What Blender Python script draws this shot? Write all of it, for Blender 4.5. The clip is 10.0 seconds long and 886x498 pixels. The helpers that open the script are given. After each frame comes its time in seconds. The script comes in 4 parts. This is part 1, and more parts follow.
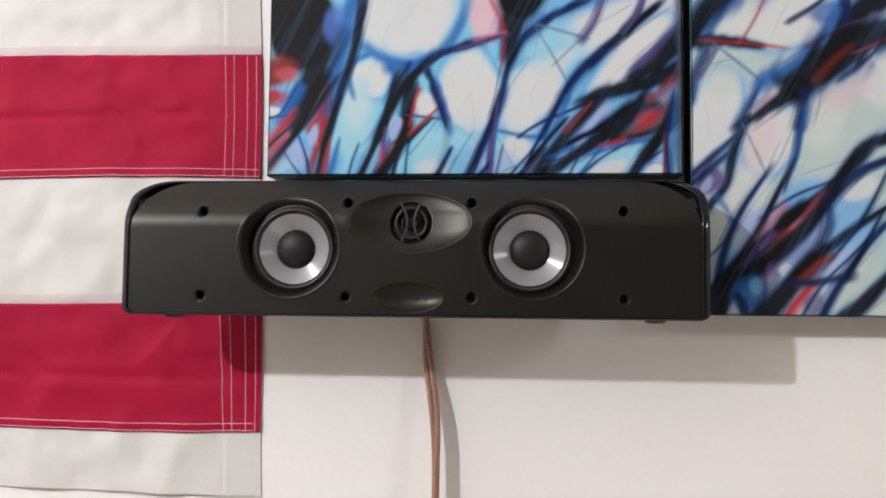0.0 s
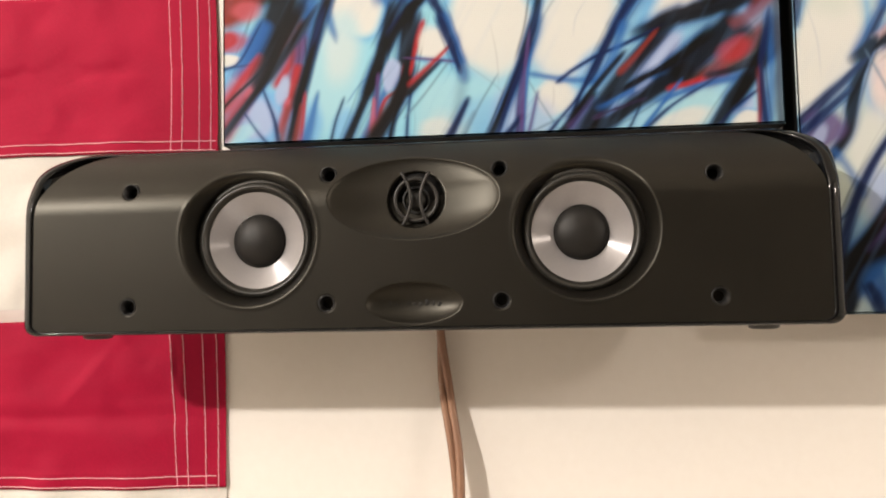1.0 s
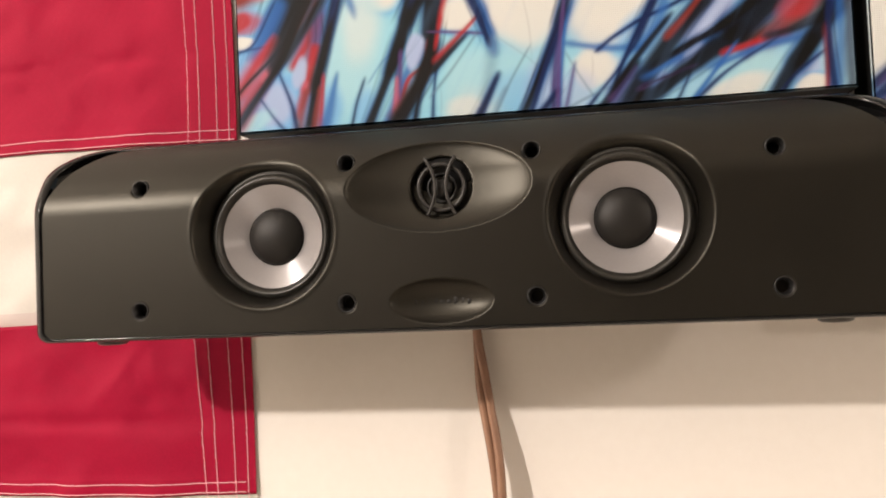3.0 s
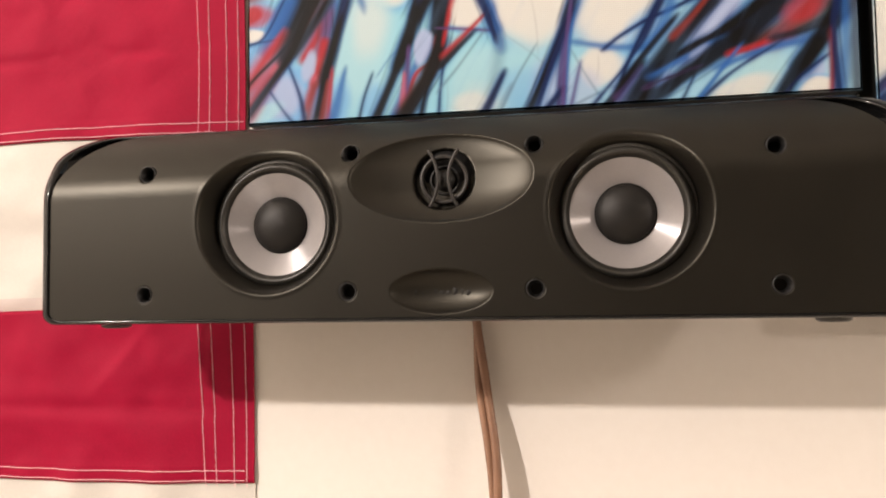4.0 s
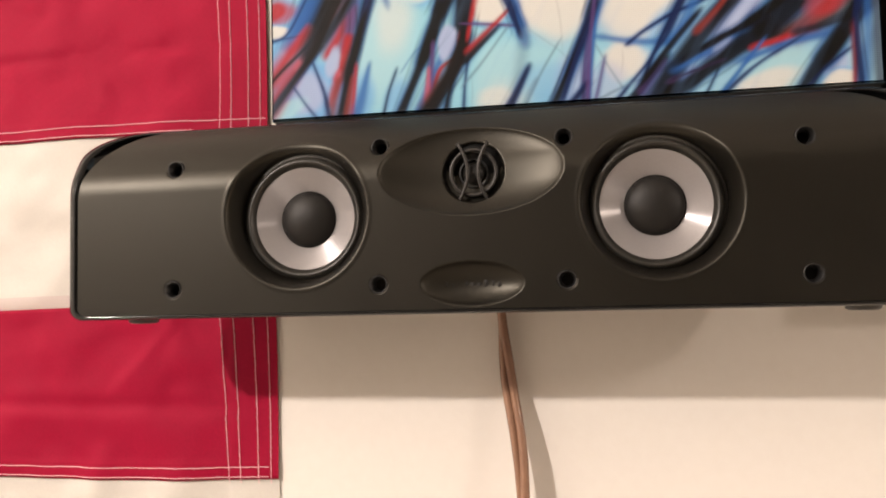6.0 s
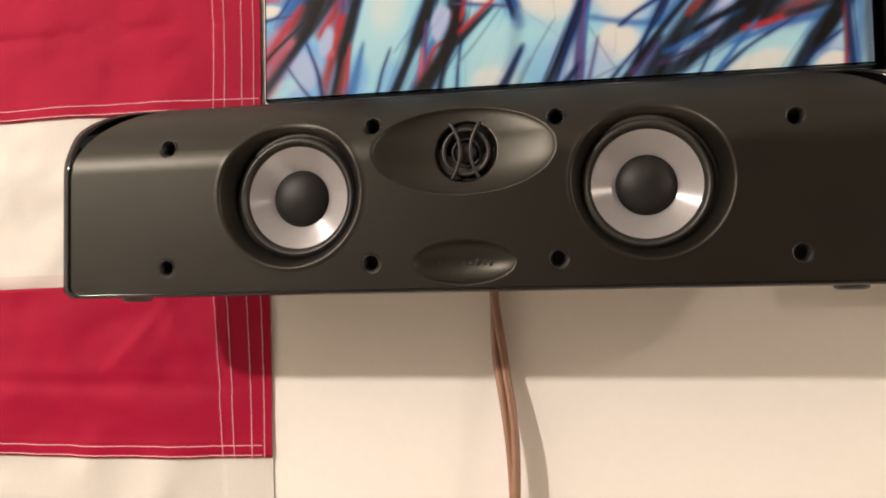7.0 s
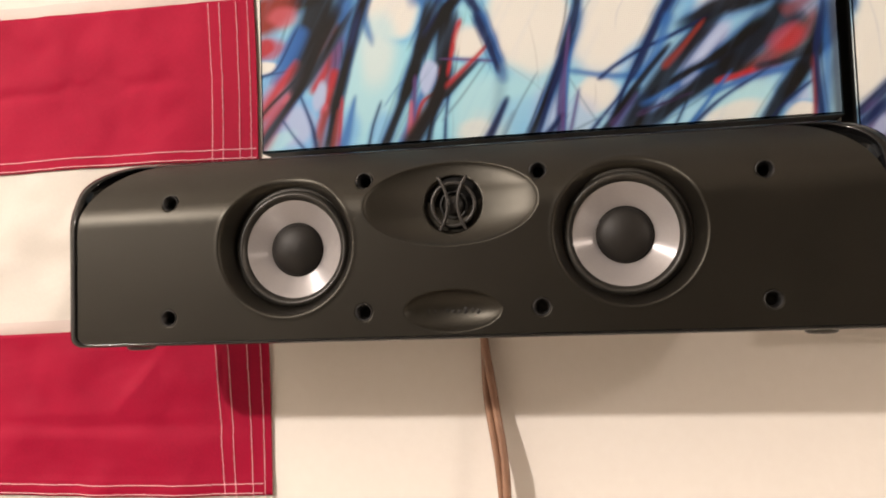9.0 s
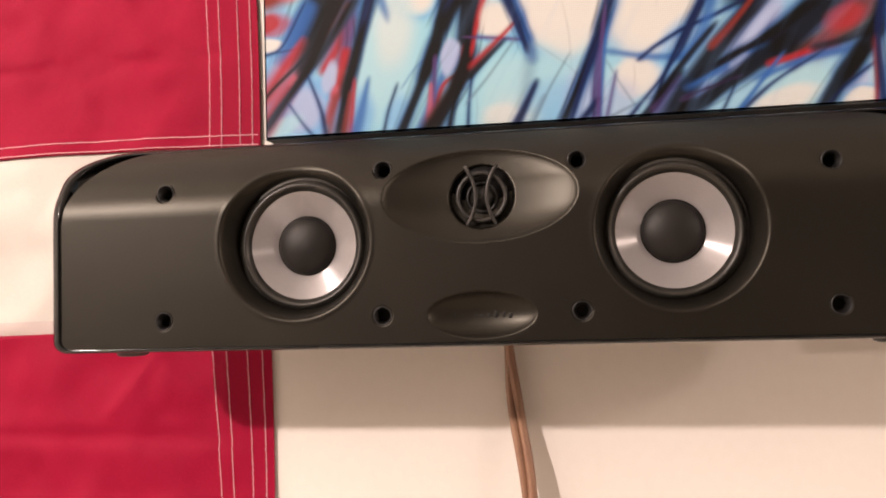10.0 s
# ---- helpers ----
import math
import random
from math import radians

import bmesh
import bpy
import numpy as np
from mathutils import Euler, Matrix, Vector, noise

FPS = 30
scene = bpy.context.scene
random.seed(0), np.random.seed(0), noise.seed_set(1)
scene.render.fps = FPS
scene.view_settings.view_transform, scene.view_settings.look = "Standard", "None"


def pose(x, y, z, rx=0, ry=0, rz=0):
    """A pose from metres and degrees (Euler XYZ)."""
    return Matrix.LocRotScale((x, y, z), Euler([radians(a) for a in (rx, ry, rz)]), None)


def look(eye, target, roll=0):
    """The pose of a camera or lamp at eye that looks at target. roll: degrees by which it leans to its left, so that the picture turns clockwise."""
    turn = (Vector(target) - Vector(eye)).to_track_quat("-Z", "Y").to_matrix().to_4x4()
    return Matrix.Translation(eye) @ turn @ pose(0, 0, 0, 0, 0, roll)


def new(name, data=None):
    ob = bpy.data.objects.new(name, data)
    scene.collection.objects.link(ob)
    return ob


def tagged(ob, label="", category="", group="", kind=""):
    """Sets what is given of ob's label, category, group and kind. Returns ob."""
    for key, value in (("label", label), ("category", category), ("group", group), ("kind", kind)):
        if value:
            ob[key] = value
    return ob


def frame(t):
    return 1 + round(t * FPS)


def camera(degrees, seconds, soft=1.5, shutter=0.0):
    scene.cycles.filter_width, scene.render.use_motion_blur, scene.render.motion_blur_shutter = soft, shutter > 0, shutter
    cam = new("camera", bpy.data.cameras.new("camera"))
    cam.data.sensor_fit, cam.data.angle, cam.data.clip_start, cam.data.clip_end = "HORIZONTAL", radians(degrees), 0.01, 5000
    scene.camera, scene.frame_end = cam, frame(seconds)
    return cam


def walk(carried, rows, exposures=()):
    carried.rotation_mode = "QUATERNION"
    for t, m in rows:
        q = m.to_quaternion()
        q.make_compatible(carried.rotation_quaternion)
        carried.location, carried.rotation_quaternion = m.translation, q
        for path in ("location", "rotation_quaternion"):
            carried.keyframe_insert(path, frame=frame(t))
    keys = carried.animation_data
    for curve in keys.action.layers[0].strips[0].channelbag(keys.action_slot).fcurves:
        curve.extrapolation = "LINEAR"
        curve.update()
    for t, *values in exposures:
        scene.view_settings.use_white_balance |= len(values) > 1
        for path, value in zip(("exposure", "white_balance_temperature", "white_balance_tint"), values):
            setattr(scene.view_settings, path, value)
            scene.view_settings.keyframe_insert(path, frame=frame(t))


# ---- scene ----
cam = camera(55.8, 10.0, 1.9)
PATH = [
    (0, (0.08, -0.687, 1.498), (-0.095, 1.302, 1.62), 0.6),
    (0.5, (0.053, -0.592, 1.494), (-0.078, 1.399, 1.622), -0.1),
    (1, (0.063, -0.516, 1.498), (-0.147, 1.469, 1.632), -1.1),
    (1.5, (0.058, -0.472, 1.489), (-0.178, 1.509, 1.62), -1.4),
    (2, (0.076, -0.473, 1.495), (-0.224, 1.501, 1.599), -2.2),
    (2.5, (0.079, -0.476, 1.506), (-0.258, 1.493, 1.594), -2.8),
    (2.7, (0.075, -0.476, 1.51), (-0.277, 1.491, 1.585), -2.9),
    (3.8, (0.076, -0.478, 1.498), (-0.298, 1.484, 1.605), -0.9),
    (4, (0.081, -0.478, 1.497), (-0.307, 1.481, 1.61), -0.9),
    (4.5, (0.078, -0.48, 1.492), (-0.3, 1.477, 1.645), -1.1),
    (5, (0.073, -0.484, 1.498), (-0.299, 1.477, 1.629), -1.7),
    (5.5, (0.061, -0.483, 1.495), (-0.306, 1.479, 1.631), -1.4),
    (7, (0.064, -0.485, 1.487), (-0.292, 1.481, 1.581), -1.1),
    (7.5, (0.055, -0.484, 1.488), (-0.26, 1.489, 1.583), -0.8),
    (8, (0.056, -0.484, 1.49), (-0.263, 1.488, 1.582), -1.0),
    (8.5, (0.071, -0.495, 1.5), (-0.284, 1.471, 1.594), -1.5),
    (9, (0.075, -0.504, 1.504), (-0.286, 1.459, 1.63), -1.9),
    (9.5, (0.061, -0.486, 1.508), (-0.283, 1.481, 1.627), -1.9),
    (10, (0.047, -0.466, 1.509), (-0.275, 1.505, 1.618), -1.7),
]
LIGHT = [(0.0, -0.44, 5250, 7), (0.4, -0.3, 5700, 7), (1.0, -0.08, 6200, 7), (2.5, -0.1, 6350, 9), (5.5, -0.12, 6450, 13), (7.0, -0.24, 6400, 10), (8.0, -0.22, 6400, 10), (9.5, -0.12, 6450, 14), (10.0, -0.1, 6650, 20)]
walk(cam, [(t, look(eye, target, roll)) for t, eye, target, roll in PATH], LIGHT)

# ---- world and lights ----
world = bpy.data.worlds.new("world")
world.use_nodes = True
world.node_tree.nodes["Background"].inputs[0].default_value = (0.9, 0.85, 0.8, 1)
world.node_tree.nodes["Background"].inputs[1].default_value = 0.02
scene.world = world


def lamp(name, place, power, radius, colour):
    data = bpy.data.lights.new(name, "POINT")
    data.energy, data.shadow_soft_size, data.color = power, radius, colour
    ob = new(name, data)
    ob.location = place
    return ob


lamp("room_lamp", (-1.30, -1.607, 2.39), 194, 0.035, (1.0, 0.87, 0.765))
lamp("second_lamp", (1.74, -0.878, 1.946), 34, 0.06, (1.0, 0.84, 0.70))


# ---- materials ----
def lin(r, g, b):
    f = lambda c: c / 12.92 if c <= 0.04045 else ((c + 0.055) / 1.055) ** 2.4
    return (f(r / 255), f(g / 255), f(b / 255))


def material(name, colour, rough=0.5, metal=0.0, second=None, scale=40.0, fine=900.0, bump=0.0, bump_scale=600.0, coat=0.0, rough_var=0.08, sheen=0.0, spec=0.5):
    m = bpy.data.materials.new(name)
    m.use_nodes = True
    nt = m.node_tree
    b = nt.nodes["Principled BSDF"]
    tc = nt.nodes.new("ShaderNodeTexCoord")
    big = nt.nodes.new("ShaderNodeTexNoise")
    big.inputs["Scale"].default_value, big.inputs["Detail"].default_value = scale, 5
    small = nt.nodes.new("ShaderNodeTexNoise")
    small.inputs["Scale"].default_value, small.inputs["Detail"].default_value = fine, 3
    for n in (big, small):
        nt.links.new(tc.outputs["Object"], n.inputs["Vector"])
    add = nt.nodes.new("ShaderNodeMath")
    add.operation = "MULTIPLY_ADD"
    add.inputs[1].default_value, add.inputs[2].default_value = 0.35, 0.0
    nt.links.new(small.outputs["Fac"], add.inputs[0])
    total = nt.nodes.new("ShaderNodeMath")
    total.operation = "MULTIPLY_ADD"
    total.inputs[1].default_value = 0.65
    nt.links.new(big.outputs["Fac"], total.inputs[0])
    nt.links.new(add.outputs[0], total.inputs[2])
    ramp = nt.nodes.new("ShaderNodeMapRange")
    ramp.inputs["From Min"].default_value, ramp.inputs["From Max"].default_value = 0.35, 0.65
    nt.links.new(total.outputs[0], ramp.inputs["Value"])
    mix = nt.nodes.new("ShaderNodeMix")
    mix.data_type = "RGBA"
    mix.inputs["A"].default_value = (*colour, 1)
    mix.inputs["B"].default_value = (*(second or [c * 0.88 for c in colour]), 1)
    nt.links.new(ramp.outputs[0], mix.inputs["Factor"])
    nt.links.new(mix.outputs["Result"], b.inputs["Base Color"])
    rr = nt.nodes.new("ShaderNodeMapRange")
    rr.inputs["To Min"].default_value, rr.inputs["To Max"].default_value = rough - rough_var, rough + rough_var
    nt.links.new(total.outputs[0], rr.inputs["Value"])
    nt.links.new(rr.outputs[0], b.inputs["Roughness"])
    b.inputs["Metallic"].default_value = metal
    b.inputs["Specular IOR Level"].default_value = spec
    b.inputs["Coat Weight"].default_value = coat
    b.inputs["Coat Roughness"].default_value = 0.06
    b.inputs["Sheen Weight"].default_value = sheen
    if bump:
        bn = nt.nodes.new("ShaderNodeTexNoise")
        bn.inputs["Scale"].default_value, bn.inputs["Detail"].default_value = bump_scale, 4
        nt.links.new(tc.outputs["Object"], bn.inputs["Vector"])
        bu = nt.nodes.new("ShaderNodeBump")
        bu.inputs["Strength"].default_value, bu.inputs["Distance"].default_value = bump, 0.0006
        nt.links.new(bn.outputs["Fac"], bu.inputs["Height"])
        nt.links.new(bu.outputs[0], b.inputs["Normal"])
    return m


def weave(m, pitch, strength):
    """Adds a woven thread relief of that pitch in metres to a material."""
    nt = m.node_tree
    b = nt.nodes["Principled BSDF"]
    tc = nt.nodes.new("ShaderNodeTexCoord")
    waves = []
    for axis in ("X", "Z"):
        w = nt.nodes.new("ShaderNodeTexWave")
        w.bands_direction = axis
        w.inputs["Scale"].default_value = 0.314 / pitch
        w.inputs["Distortion"].default_value = 0.6
        nt.links.new(tc.outputs["Object"], w.inputs["Vector"])
        waves.append(w)
    s = nt.nodes.new("ShaderNodeMath")
    nt.links.new(waves[0].outputs["Fac"], s.inputs[0])
    nt.links.new(waves[1].outputs["Fac"], s.inputs[1])
    bu = nt.nodes.new("ShaderNodeBump")
    bu.inputs["Strength"].default_value, bu.inputs["Distance"].default_value = strength, 0.0003
    nt.links.new(s.outputs[0], bu.inputs["Height"])
    nt.links.new(bu.outputs[0], b.inputs["Normal"])
    return m


PLASTER = material("wall_paint", (0.78, 0.75, 0.705), 0.62, second=(0.75, 0.715, 0.665), scale=7, fine=160, bump=0.12, bump_scale=420)
# for the far wall, never in view: dark to keep reflections low
UNSEEN_DARK = material("unseen_dark", (0.07, 0.06, 0.052), 0.7, scale=7, fine=160, bump=0.12, bump_scale=420)
CEILING = material("ceiling_paint", (0.60, 0.57, 0.53), 0.8, scale=5, bump=0.1, bump_scale=200)
# the floor is out of view and kept pale to bounce light upward
FLOORING = material("bounce_floor", (0.55, 0.49, 0.42), 0.95, scale=9, fine=500, bump=0.5, bump_scale=300)
SATIN = material("satin_black_plastic", (0.0048, 0.0043, 0.0034), 0.385, second=(0.0065, 0.0058, 0.0046), scale=30, fine=1500, bump=0.10, bump_scale=2600, rough_var=0.03, spec=0.39)
# warm tint put into the plastic's reflections to stand in for warmer lamp light
SATIN.node_tree.nodes["Principled BSDF"].inputs["Specular Tint"].default_value = (1.0, 0.955, 0.82, 1)
GLOSS = material("gloss_black_plastic", (0.005, 0.005, 0.005), 0.11, scale=25, rough_var=0.03, spec=0.3)
HOLE = material("black_socket_plastic", (0.006, 0.006, 0.006), 0.45, scale=60)
RUBBER = material("black_rubber", (0.019, 0.018, 0.015), 0.38, spec=0.5, scale=80, bump=0.1, bump_scale=1800)
CAP = material("dust_cap_paper", (0.010, 0.0095, 0.0085), 0.44, spec=0.25, second=(0.013, 0.012, 0.011), scale=120, bump=0.25, bump_scale=2200)
CONE = material("spun_aluminium", (0.29, 0.28, 0.285), 0.32, 0.36, second=(0.265, 0.255, 0.26), scale=50, rough_var=0.04)
GUARD = material("grey_plastic", (0.028, 0.026, 0.024), 0.40, spec=0.35, scale=90)
GLUE = material("clear_black_glue", (0.010, 0.009, 0.008), 0.12, spec=0.8, scale=400, rough_var=0.08, bump=0.3, bump_scale=900)
BADGE = material("raised_badge_plastic", (0.009, 0.0085, 0.0075), 0.40, spec=0.3, scale=100)
RED_CLOTH = weave(material("red_nylon", (0.34, 0.0065, 0.036), 0.55, second=(0.28, 0.005, 0.029), scale=14, fine=700), 0.0006, 0.25)
WHITE_CLOTH = weave(material("white_nylon", (0.62, 0.595, 0.55), 0.65, second=(0.58, 0.55, 0.505), scale=12, fine=600), 0.0006, 0.2)
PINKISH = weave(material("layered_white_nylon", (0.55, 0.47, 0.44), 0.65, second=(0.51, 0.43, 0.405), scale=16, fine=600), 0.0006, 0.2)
THREAD = material("pale_thread", (0.82, 0.52, 0.56), 0.7, second=(0.74, 0.42, 0.47), scale=300)
PINE = material("bare_pine", (0.45, 0.31, 0.18), 0.6, scale=30, bump=0.1)
COPPER = material("copper_speaker_wire", (0.30, 0.165, 0.10), 0.42, 0.12, second=(0.22, 0.115, 0.07), scale=60, fine=1400, coat=0.2)

RED_CLOTH.node_tree.nodes["Principled BSDF"].inputs["Specular IOR Level"].default_value = 0.08

# the spun cone's grooves run round its axis
nt = CONE.node_tree
tangent = nt.nodes.new("ShaderNodeTangent")
tangent.direction_type, tangent.axis = "RADIAL", "Y"
nt.links.new(tangent.outputs[0], nt.nodes["Principled BSDF"].inputs["Tangent"])
nt.nodes["Principled BSDF"].inputs["Anisotropic"].default_value = 0.97
nt.nodes["Principled BSDF"].inputs["Anisotropic Rotation"].default_value = 0.25

# printed canvas: the picture is a colour attribute of the cloth
PRINT = bpy.data.materials.new("printed_canvas")
PRINT.use_nodes = True
nt = PRINT.node_tree
attr = nt.nodes.new("ShaderNodeAttribute")
attr.attribute_name = "ink"
nt.links.new(attr.outputs["Color"], nt.nodes["Principled BSDF"].inputs["Base Color"])
nt.nodes["Principled BSDF"].inputs["Roughness"].default_value = 0.45
nt.nodes["Principled BSDF"].inputs["Specular IOR Level"].default_value = 0.10
weave(PRINT, 0.0011, 0.22)


# ---- building helpers ----
def mesh_object(name, bm, mat, parent=None, label="", smooth=True):
    me = bpy.data.meshes.new(name)
    bm.to_mesh(me)
    bm.free()
    me.materials.append(mat)
    if smooth:
        me.shade_smooth()
    ob = new(name, me)
    if parent:
        ob.parent = parent
    if label:
        ob["label"] = label
    return ob


def part(name, bm, mat, parent, label="", smooth=True):
    return mesh_object(name, bm, mat, parent, label, smooth)


def raw(name, verts, faces, mat, parent=None, label=""):
    me = bpy.data.meshes.new(name)
    me.from_pydata(verts, [], faces)
    me.update()
    me.materials.append(mat)
    me.shade_smooth()
    ob = new(name, me)
    if parent:
        ob.parent = parent
    if label:
        ob["label"] = label
    return ob


def box(x0, x1, y0, y1, z0, z1, bevel=0.0):
    bm = bmesh.new()
    bmesh.ops.create_cube(bm, size=1)
    bmesh.ops.transform(bm, matrix=Matrix.LocRotScale(((x0 + x1) / 2, (y0 + y1) / 2, (z0 + z1) / 2), None, (x1 - x0, y1 - y0, z1 - z0)), verts=bm.verts)
    if bevel:
        bmesh.ops.bevel(bm, geom=bm.edges[:], offset=bevel, segments=2, affect="EDGES", profile=0.5)
    return bm


def lathe(profile, cx, cy, cz, steps=72, closed=False):
    """Turns (radius, depth) pairs round the y axis through the centre; depth counts away from the viewer."""
    bm = bmesh.new()
    rings = []
    for r, d in profile:
        if r < 1e-6:
            rings.append([bm.verts.new((cx, cy + d, cz))])
        else:
            rings.append([bm.verts.new((cx + r * math.cos(2 * math.pi * i / steps), cy + d, cz + r * math.sin(2 * math.pi * i / steps))) for i in range(steps)])
    pairs = list(zip(rings, rings[1:]))
    if closed:
        pairs.append((rings[-1], rings[0]))
    for a, b in pairs:
        for i in range(steps):
            j = (i + 1) % steps
            quad = [a[i % len(a)], a[j % len(a)], b[j % len(b)], b[i % len(b)]]
            quad = list(dict.fromkeys(quad))
            if len(quad) > 2:
                bm.faces.new(quad)
    bmesh.ops.recalc_face_normals(bm, faces=bm.faces[:])
    return bm


def tube(points, radii, sides=10):
    """A round bar through the points."""
    bm = bmesh.new()
    rings = []
    pts = [Vector(p) for p in points]
    for i, p in enumerate(pts):
        d = (pts[min(i + 1, len(pts) - 1)] - pts[max(i - 1, 0)]).normalized()
        side = d.cross(Vector((0, 1, 0)))
        side = side.normalized() if side.length > 1e-6 else Vector((1, 0, 0))
        up = side.cross(d).normalized()
        r = radii[i] if isinstance(radii, (list, tuple)) else radii
        rings.append([bm.verts.new(p + r * (math.cos(2 * math.pi * k / sides) * side + math.sin(2 * math.pi * k / sides) * up)) for k in range(sides)])
    for a, b in zip(rings, rings[1:]):
        for k in range(sides):
            bm.faces.new((a[k], a[(k + 1) % sides], b[(k + 1) % sides], b[k]))
    bm.faces.new(rings[0][::-1])
    bm.faces.new(rings[-1])
    bmesh.ops.recalc_face_normals(bm, faces=bm.faces[:])
    return bm


# ---- the room ----
def structure(name, bm, mat, label):
    return tagged(mesh_object(name, bm, mat, smooth=False), label, name.split("_")[0], kind="structure")


structure("wall_north", box(-2.5, 2.8, 0.0, 0.12, 0, 2.9), PLASTER, "cream painted plaster wall with a faint roller texture")
# unseen wall, added dark so the loudspeaker's front reflects little
structure("wall_south", box(-2.5, 2.8, -4.52, -4.4, 0, 2.9), UNSEEN_DARK, "plain unseen wall across the room, dark to cut reflections")
# side walls, floor and ceiling: unseen, placed and toned for bounced light
structure("wall_west", box(-2.62, -2.5, -4.52, 0.12, 0, 2.9), PLASTER, "plain cream painted side wall")
structure("wall_east", box(2.8, 2.92, -4.52, 0.12, 0, 2.9), PLASTER, "plain cream painted side wall of the room")
structure("floor", box(-2.62, 2.92, -4.52, 0.12, -0.1, 0), FLOORING, "plain unseen floor, pale to bounce light up")
structure("ceiling", box(-2.62, 2.92, -4.52, 0.12, 2.9, 3.0), CEILING, "plain pale painted ceiling above the room")


# ---- loudspeaker on the wall ----
CX = 0.0015             # its middle
FRONT = -0.087          # front plane
Z0, Z1 = 1.4850, 1.5890  # underside and top of the shell
HALF = 0.2150           # half the shell's width
PANEL, LOW, HIGH = 0.2085, 1.4873, 1.5868  # the front panel's half width, foot and head
LEAN_Z = np.linspace(1.540, 1.600, 241)
LEAN = 30 * np.clip((LEAN_Z - 1.5495) / 0.0125, 0, 1) ** 1.3 + 24 * np.clip((LEAN_Z - 1.566) / 0.022, 0, 1)
LEAN_Y = np.concatenate([[0], np.cumsum(np.tan(np.radians(LEAN[:-1])) * np.diff(LEAN_Z))])


def front_y(z):
    """The front's profile: upright, a tight bend, then leaning back to the top."""
    return FRONT + np.interp(z, LEAN_Z, LEAN_Y)


def outline(steps=14):
    """The cabinet's outline from the front, anticlockwise from the lower left: small lower and large upper corners."""
    pts = []
    h, b, t = HALF, Z0, Z1
    for cx, cz, rx, rz, a0 in ((h, b, 0.008, 0.006, -90), (h, t, 0.029, 0.0175, 0), (-h, t, 0.029, 0.0175, 90), (-h, b, 0.008, 0.006, 180)):
        sx, sz = (1 if cx > 0 else -1), (1 if cz == t else -1)
        for i in range(steps + 1):
            a = radians(a0 + 90 * i / steps)
            pts.append((CX + cx - sx * rx + rx * math.cos(a), cz - sz * rz + rz * math.sin(a)))
    return pts


def dense(pts, step=0.004):
    """Adds points along the long runs of a closed outline."""
    out = []
    for (xa, za), (xb, zb) in zip(pts, pts[1:] + pts[:1]):
        n = max(1, int(math.hypot(xb - xa, zb - za) / step))
        out += [(xa + (xb - xa) * i / n, za + (zb - za) * i / n) for i in range(n)]
    return out


speaker = new("loudspeaker")
speaker.location = (CX, 0, Z0)
tagged(speaker, "black wall-mounted centre loudspeaker with its grille removed", "loudspeaker")
bpy.context.view_layer.update()


def sp(name, bm, mat, parent=None, label="", smooth=True):
    """A part of the loudspeaker, kept at its place in the room."""
    ob = part(name, bm, mat, parent or speaker, label, smooth)
    if parent is None:
        ob.matrix_parent_inverse = Matrix.Translation((-CX, 0, -Z0))
    return ob


def build_cabinet():
    bm = bmesh.new()
    base = dense(outline())
    n = len(base)
    mid = (CX, (Z0 + Z1) / 2)

    def ring(ix, iz, lift, deep=None, sx=1.0, top=0.0):
        vs = []
        for x, z in base:
            px, pz = mid[0] + (x - mid[0]) * (1 - ix / HALF) * sx, mid[1] + (z - mid[1]) * (1 - iz / ((Z1 - Z0) / 2))
            if top:
                pz -= top * max(0.0, (pz - mid[1]) / 0.05)
            y = float(front_y(z)) + lift if deep is None else deep
            vs.append(bm.verts.new((px, y, pz)))
        return vs

    rings = [ring(0.018, 0.0095, 0.0072), ring(0.0078, 0.0030, 0.006), ring(0.0066, 0.0023, 0.0008), ring(0.0056, 0.0018, -0.0004), ring(0.0040, 0.0012, -0.0001), ring(0.0016, 0.0005, 0.0009), ring(0.0004, 0.0001, 0.0022), ring(0.0, 0.0, 0.0045), ring(0.0, 0.0, 0.012),
             ring(0.0, 0.0, 0.0, -0.052, 0.945), ring(0.001, 0.001, 0.0, -0.042, 0.875, 0.002), ring(0.002, 0.002, 0.0, -0.030, 0.795, 0.004), ring(0.004, 0.004, 0.0, -0.015, 0.715, 0.008), ring(0.007, 0.007, 0.0, -0.0075, 0.66, 0.014)]
    for a, b in zip(rings, rings[1:]):
        for i in range(n):
            bm.faces.new((a[i], a[(i + 1) % n], b[(i + 1) % n], b[i]))
    bm.faces.new(rings[-1])
    bmesh.ops.recalc_face_normals(bm, faces=bm.faces[:])
    return bm


cabinet = sp("cabinet", build_cabinet(), GLOSS, label="gloss black plastic cabinet shell")
sp("wall_mount", box(CX - 0.05, CX + 0.05, -0.006, 0.0, 1.515, 1.555, 0.001), HOLE)

WOOFERS = (CX - 0.0865, CX + 0.0880)
WZ, RIM = 1.5350, 0.0373
TWX, TWZ = CX + 0.0010, 1.5545
HOLES = [(CX + s * dx, z) for dx, zs in ((0.1545, (1.5000, 1.5625)), (0.0457, (1.5000, 1.5690))) for s in (-1, 1) for z in zs]


def step01(v, a, b):
    t = np.clip((v - a) / (b - a), 0, 1)
    return t * t * (3 - 2 * t)


